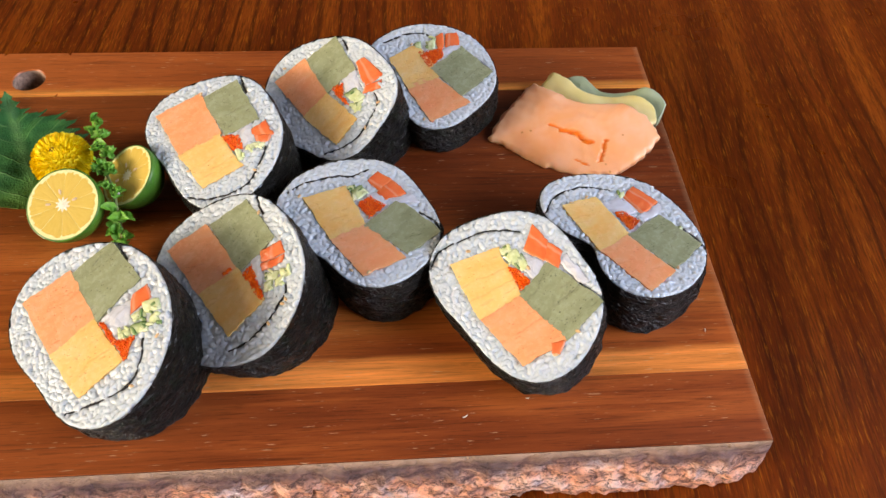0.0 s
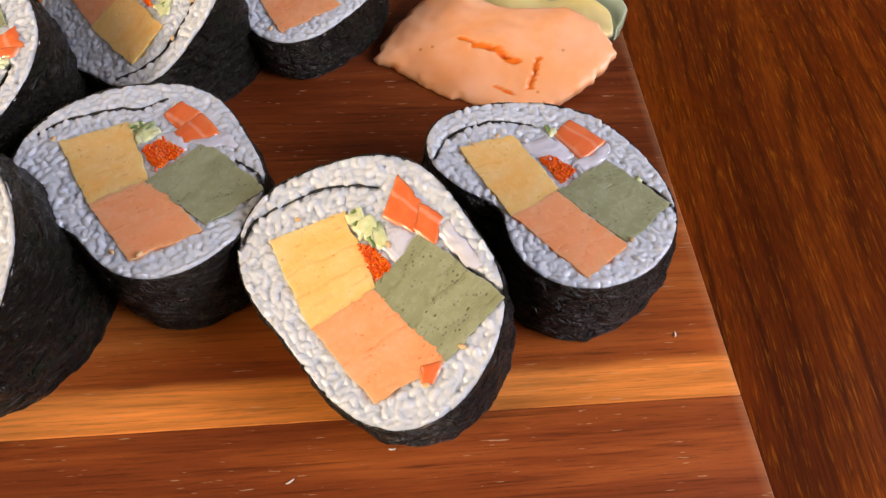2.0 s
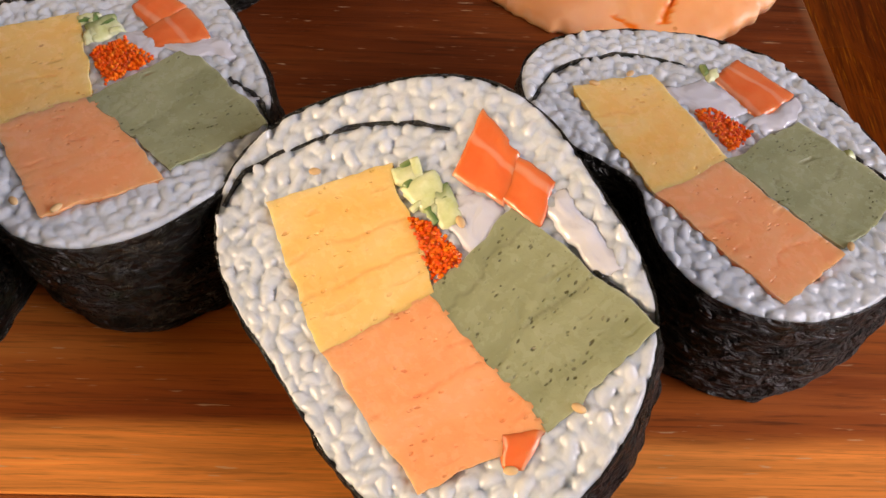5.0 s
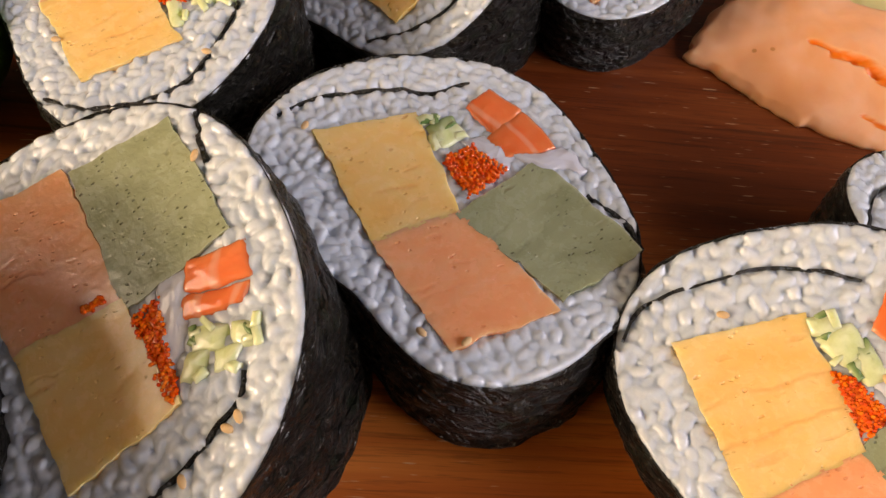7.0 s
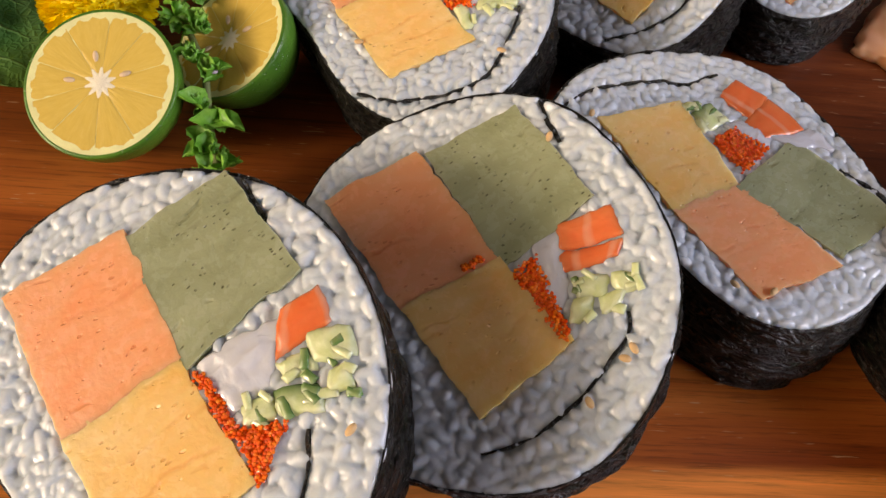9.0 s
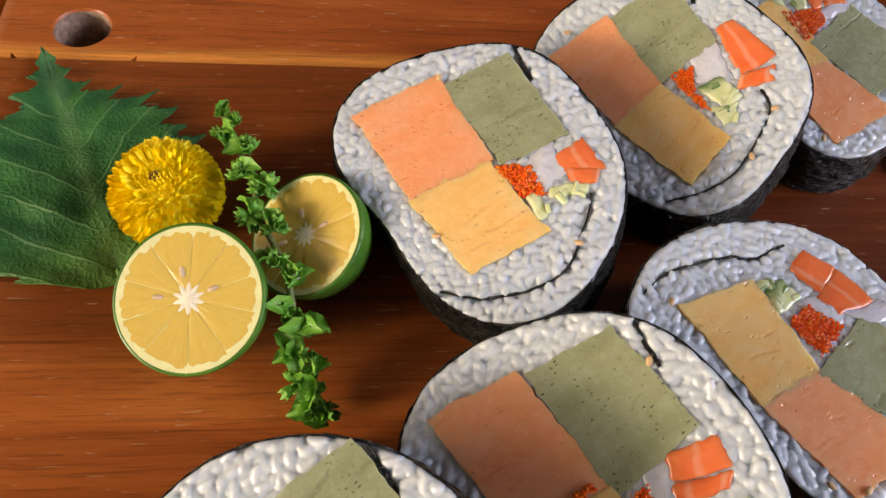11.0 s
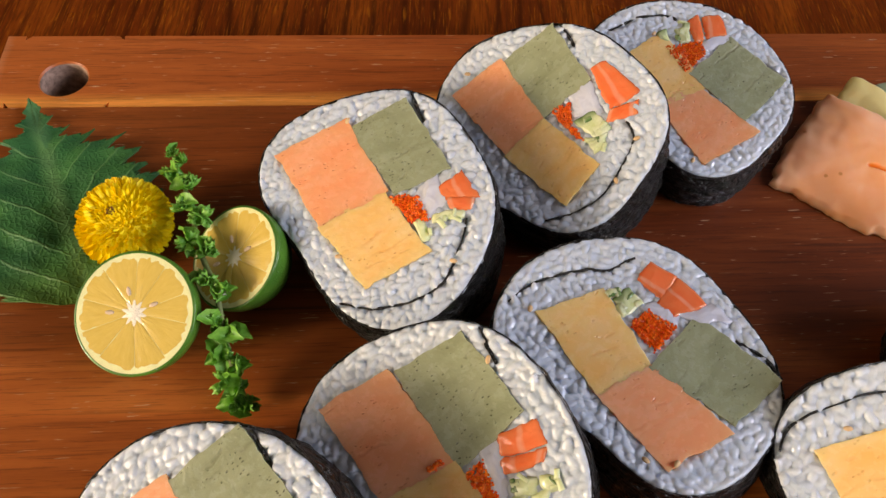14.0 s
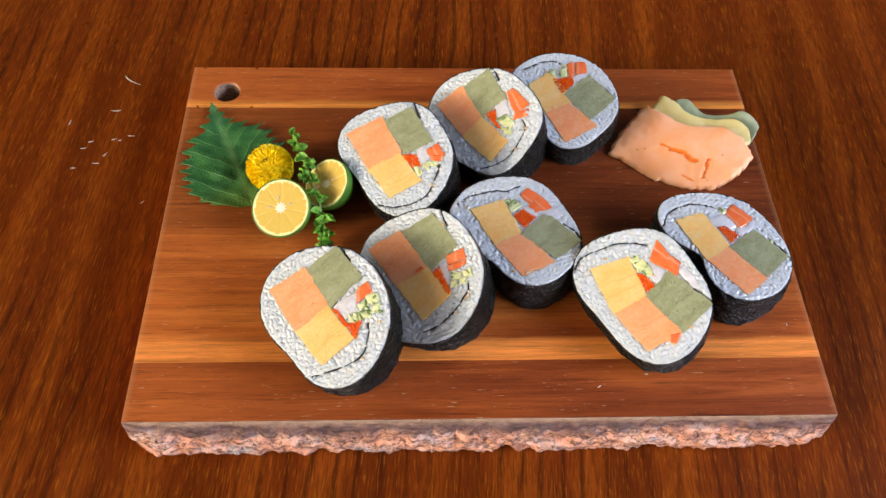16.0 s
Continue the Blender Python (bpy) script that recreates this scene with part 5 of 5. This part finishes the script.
def sprig():
    loc = Vector((-10.4 * CM, 14.5 * CM, TOP))
    thing_ = thing("flower_sprig", loc, "green shiso flower sprig with small buds, lying between the limes", "herb sprig")
    knots = [(-11.47, 18.71, 1.4), (-11.08, 17.66, 1.6), (-10.43, 16.12, 1.8), (-10.1, 14.69, 1.9), (-9.39, 13.27, 1.9), (-9.21, 12.13, 1.2), (-8.95, 11.33, 0.7), (-8.95, 10.7, 0.35), (-8.41, 10.24, 0.25)]
    ks = np.linspace(0, 1, len(knots))
    arr = np.array(knots)

    def at(s):
        # a smooth pull through the knots
        w = np.exp(-((ks - s) / 0.075) ** 2)
        return Vector((arr * w[:, None]).sum(0) / w.sum())

    bm = bmesh.new()
    rows = []
    for i in range(61):
        s = i / 60
        p, d = at(s), (at(min(1, s + 0.02)) - at(max(0, s - 0.02))).normalized()
        side = d.cross(Vector((0, 0, 1))).normalized()
        up = side.cross(d)
        r = 0.06 + 0.05 * s
        rows.append([bm.verts.new(Vector((p + side * r * math.cos(a) + up * r * math.sin(a))) * CM + Vector((0, 0, TOP)) - loc) for a in (2 * math.pi * k / 8 for k in range(8))])
    grid_faces(bm, rows, closed=True)
    bm.faces.new(rows[0])
    bm.faces.new(rows[-1][::-1])
    bmesh.ops.recalc_face_normals(bm, faces=bm.faces)
    part("stem", bm, M_STEM, thing_, "thin brownish-green stem")
    rng = random.Random(11)
    kinds = [leaflet_mesh(0.60, 0.56, 0.40), leaflet_mesh(0.48, 0.46, 0.5), leaflet_mesh(0.34, 0.32, 0.6)]
    bells = [bell_mesh(0.44, 0.34), bell_mesh(0.36, 0.29), bell_mesh(0.26, 0.20)]
    nodes = 18
    for k in range(nodes):
        s = 0.01 + 0.98 * k / (nodes - 1)
        p, d = at(s), (at(min(1, s + 0.02)) - at(max(0, s - 0.02))).normalized()
        heading = math.degrees(math.atan2(d.y, d.x))
        full = 7 if k < 9 else 5
        swing = (0.22 if k % 2 else -0.22) * (1 if 0 < k < nodes - 1 else 0)
        side = Vector((-d.y, d.x, 0))
        for i in range(full):
            mesh = kinds[2] if k < 2 or rng.random() < 0.3 else kinds[rng.choice((0, 1, 1))]
            az = heading + 360 * i / full + rng.uniform(-30, 30)
            bell = rng.random() < (0.85 if k < 9 else 0.4)
            if bell:
                mesh = bells[2] if k < 2 else bells[rng.choice((0, 1, 1))]
            q = (Vector((p.x, p.y, p.z + rng.uniform(0.0, 0.14))) + side * swing) * CM + Vector((0, 0, TOP)) - loc
            m = Matrix.Translation(q) @ pose(0, 0, 0, 0, 0, az) @ pose(0, 0, 0, rng.uniform(-50, 50), -rng.uniform(5, 75), 0)
            ob = new("calyx" if bell else "leaflet", mesh)
            ob.parent = thing_
            ob.matrix_basis = m
        if k in (6, 9, 11):
            bm = bmesh.new()
            q = Vector((p.x + 0.2, p.y - 0.05, p.z + 0.25)) * CM + Vector((0, 0, TOP)) - loc
            bmesh.ops.create_icosphere(bm, subdivisions=2, radius=1, matrix=Matrix.Translation(q) @ Matrix.Diagonal((0.13 * CM, 0.07 * CM, 0.07 * CM, 1)))
            part("blossom", bm, M_BLOSSOM, thing_, "tiny pale lilac blossom")


sprig()


# ---- folded egg sheets ----
def sheet_material(name, base, pale, dark, deep):
    t = Tree(name)
    cloud = t.noise(45, 4, 0.5, None, 0.6)
    fine = t.noise(420, 4, 0.6)
    blush = t.noise(28, 2)
    col = t.ramp(cloud, (0.32, dark), (0.5, base), (0.72, pale))
    col = t.mix(t.ramp(blush, (0.5, 0.0), (0.75, 0.5)), col, deep)
    spot = t.calc("MULTIPLY", t.ramp(t.cells(150), (0.07, 1.0), (0.12, 0.0)), t.ramp(t.noise(90, 1), (0.55, 0.0), (0.6, 1.0)))
    col = t.mix(t.calc("MULTIPLY", spot, 0.7), col, tuple(c * 0.6 for c in deep))
    torn = t.nt.nodes.new("ShaderNodeAttribute")
    torn.attribute_name = "slit"
    col = t.mix(torn.outputs["Fac"], col, tuple(c * k for c, k in zip(deep, (0.92, 0.62, 0.3))))
    return t.done(col, 0.36, t.calc("MULTIPLY_ADD", fine, 0.4, cloud), 0.0005, 0.4, sss=0.6, radius=0.003, spec=0.45)


M_SHEET_ORANGE = sheet_material("egg_sheet_orange", (0.96, 0.47, 0.25), (0.97, 0.54, 0.34), (0.95, 0.41, 0.17), (0.97, 0.36, 0.07))
M_SHEET_YELLOW = sheet_material("egg_sheet_yellow", (0.78, 0.66, 0.28), (0.84, 0.73, 0.36), (0.70, 0.57, 0.21), (0.62, 0.52, 0.16))
M_SHEET_OLIVE = sheet_material("egg_sheet_olive", (0.36, 0.43, 0.29), (0.42, 0.49, 0.36), (0.28, 0.33, 0.19), (0.24, 0.28, 0.13))


def folded_sheet(name, low, high, start, end, thick, crown, seed, material, parent, loc, label, cracks=(), ragged=0.04, ns=110, nt=70):
    bm = bmesh.new()
    a, b, c, d = Vector(low[0]), Vector(low[-1]), Vector(high[0]), Vector(high[-1])
    tops, bottoms = [], []
    slit = bm.verts.layers.float.new("slit")
    for j in range(nt + 1):
        t = j / nt
        top, bottom = [], []
        for i in range(ns + 1):
            s = i / ns
            p = curve_at(low, s) * (1 - t) + curve_at(high, s) * t + curve_at(start, t) * (1 - s) + curve_at(end, t) * s
            p -= a * (1 - s) * (1 - t) + b * s * (1 - t) + c * (1 - s) * t + d * s * t
            rim_ = min(s, 1 - s, t, 1 - t)
            edge = max(0.0, 1 - rim_ / 0.06)
            p.x += ragged * edge * nz((p.x, p.y, 0), 2.6, seed) * 2
            p.y += ragged * edge * nz((p.x, p.y, 5), 2.6, seed) * 2
            z = p.z + crown * (16 * s * (1 - s) * t * (1 - t)) ** 0.8 + 0.08 * nz((p.x, p.y, 1), 0.7, seed) + 0.03 * nz((p.x, p.y, 1), 2.4, seed)
            z -= 0.10 * edge ** 2
            torn = 0.0
            for path, wide, deep in cracks:
                wide *= 1 + 1.1 * nz((s * 9, t * 9, 4), 3.5, seed)
                for q0, q1 in zip(path, path[1:]):
                    e = Vector(q1) - Vector(q0)
                    f = max(0.0, min(1.0, (Vector((s, t)) - Vector(q0)).dot(e) / e.dot(e)))
                    g = (Vector((s, t)) - Vector(q0) - e * f)
                    dist = math.hypot(g.x * 8.5, g.y * 5.0)
                    if dist < wide:
                        z -= deep * (1 - (dist / wide) ** 2) * 0.6
                        torn = max(torn, min(1.0, 2.5 * (1 - dist / wide)))
            top.append(bm.verts.new(Vector((p.x, p.y, max(2.26, z))) * CM - loc))
            top[-1][slit] = torn
            bottom.append(bm.verts.new(Vector((p.x, p.y, max(2.21, min(max(2.26, z) - 0.04, p.z - thick)))) * CM - loc))
        tops.append(top)
        bottoms.append(bottom)
    grid_faces(bm, tops)
    grid_faces(bm, bottoms)

    def border(rows):
        return rows[0] + [r[-1] for r in rows[1:]] + rows[-1][-2::-1] + [r[0] for r in rows[-2:0:-1]]

    grid_faces(bm, [border(tops), border(bottoms)], closed=True)
    bmesh.ops.recalc_face_normals(bm, faces=bm.faces)
    part(name, bm, material, parent, label)


def egg_garnish():
    loc = Vector((14.0 * CM, 18.0 * CM, TOP))
    sheets = thing("folded_egg_sheets", loc, "folded thin egg sheets in orange, yellow and olive green", "omelette")
    folded_sheet("egg_layer", [(13.6, 21.4, 2.7), (14.6, 20.5, 2.7), (16.1, 20.0, 2.7), (17.4, 19.6, 2.8), (18.0, 18.8, 2.6)],
                 [(13.9, 22.14, 3.1), (14.8, 22.08, 3.2), (15.7, 21.1, 2.9), (17.1, 20.9, 3.0), (18.3, 20.85, 3.35), (19.05, 19.8, 3.2), (18.5, 18.8, 2.9)],
                 [(13.6, 21.4, 2.7), (13.9, 22.14, 3.1)], [(18.0, 18.8, 2.6), (18.5, 18.8, 2.9)], 0.9, 0.10, 3.0, M_SHEET_OLIVE, sheets, loc, "olive-green egg sheet", nt=24)
    folded_sheet("egg_layer", [(12.0, 21.2, 2.9), (14.3, 19.2, 3.0), (16.4, 18.9, 3.1), (17.3, 18.0, 3.0)],
                 [(13.0, 22.35, 3.35), (13.85, 21.75, 3.25), (14.6, 20.85, 3.15), (16.05, 20.4, 3.15), (17.4, 20.2, 3.4), (18.2, 19.4, 3.35), (18.25, 18.4, 3.15)],
                 [(12.0, 21.2, 2.9), (13.0, 22.35, 3.35)], [(17.3, 18.0, 3.0), (18.25, 18.4, 3.15)], 0.30, 0.06, 4.0, M_SHEET_YELLOW, sheets, loc, "pale yellow egg sheet", nt=30)
    cracks = [([(0.36, 0.49), (0.42, 0.48)], 0.10, 0.12), ([(0.44, 0.46), (0.50, 0.46), (0.58, 0.41), (0.64, 0.38)], 0.20, 0.17), ([(0.70, 0.46), (0.745, 0.34), (0.785, 0.22)], 0.13, 0.17), ([(0.66, 0.16), (0.75, 0.13)], 0.07, 0.10)]
    folded_sheet("egg_layer", [(8.95, 18.05, 2.45), (10.23, 17.15, 2.4), (11.45, 16.13, 2.4), (13.61, 15.28, 2.4), (15.34, 15.17, 2.5)],
                 [(11.79, 21.57, 3.3), (12.73, 20.65, 3.45), (14.3, 19.56, 3.5), (16.4, 19.31, 3.6), (17.52, 18.37, 3.5), (18.06, 17.06, 3.3)],
                 [(8.95, 18.05, 2.45), (9.7, 19.32, 2.7), (10.74, 20.46, 3.0), (11.79, 21.57, 3.3)],
                 [(15.34, 15.17, 2.5), (16.84, 15.87, 3.0), (18.06, 17.06, 3.3)], 0.35, 0.30, 1.0, M_SHEET_ORANGE, sheets, loc, "salmon-orange egg sheet with torn slits", cracks, 0.09, 150, 100)


egg_garnish()

# ---- crumbs ----
M_CRUMB = plain("crumb", (0.74, 0.70, 0.62), 0.6, 500, 0.1)


def crumb(x, y, z, length, turn):
    bm = bmesh.new()
    rows = []
    for i in range(7):
        s = i / 6 * 2 - 1
        r = 0.028 * (1 - 0.7 * s * s)
        rows.append([bm.verts.new(((s * length / 2) * CM, (0.10 * length * s * s + r * math.cos(a)) * CM, (r * 0.8 + r * 0.8 * math.sin(a)) * CM)) for a in (2 * math.pi * k / 6 for k in range(6))])
    grid_faces(bm, rows, closed=True)
    bm.faces.new(rows[0])
    bm.faces.new(rows[-1])
    bmesh.ops.recalc_face_normals(bm, faces=bm.faces)
    ob = part("crumb", bm, M_CRUMB, place=pose(x * CM, y * CM, z, 0, 0, turn))
    return tagged(ob, "tiny white crumb lying on the wood", "crumb", "crumbs")


for x, y, length, turn in ((-24.2, 26.7, 1.5, -35), (-24.7, 23.8, 0.7, 0), (-26.2, 20.4, 0.45, 10), (-24.6, 19.9, 0.4, 60), (-24.3, 21.2, 0.35, 20), (-27.6, 22.7, 0.5, 80), (-25.1, 19.1, 0.5, 0), (-25.8, 21.0, 0.4, 15), (-23.9, 21.1, 0.3, 30), (-23.2, 21.5, 0.5, 0), (-21.4, 15.9, 0.3, 45), (-26.5, 18.7, 0.35, 10)):
    crumb(x, y, 0.0001, length, turn)
for x, y, length, turn in ((6.3, 1.9, 0.25, 30), (17.6, 5.6, 0.2, 80), (9.0, 2.6, 0.2, 0)):
    crumb(x, y, TOP + 0.0001, length, turn)
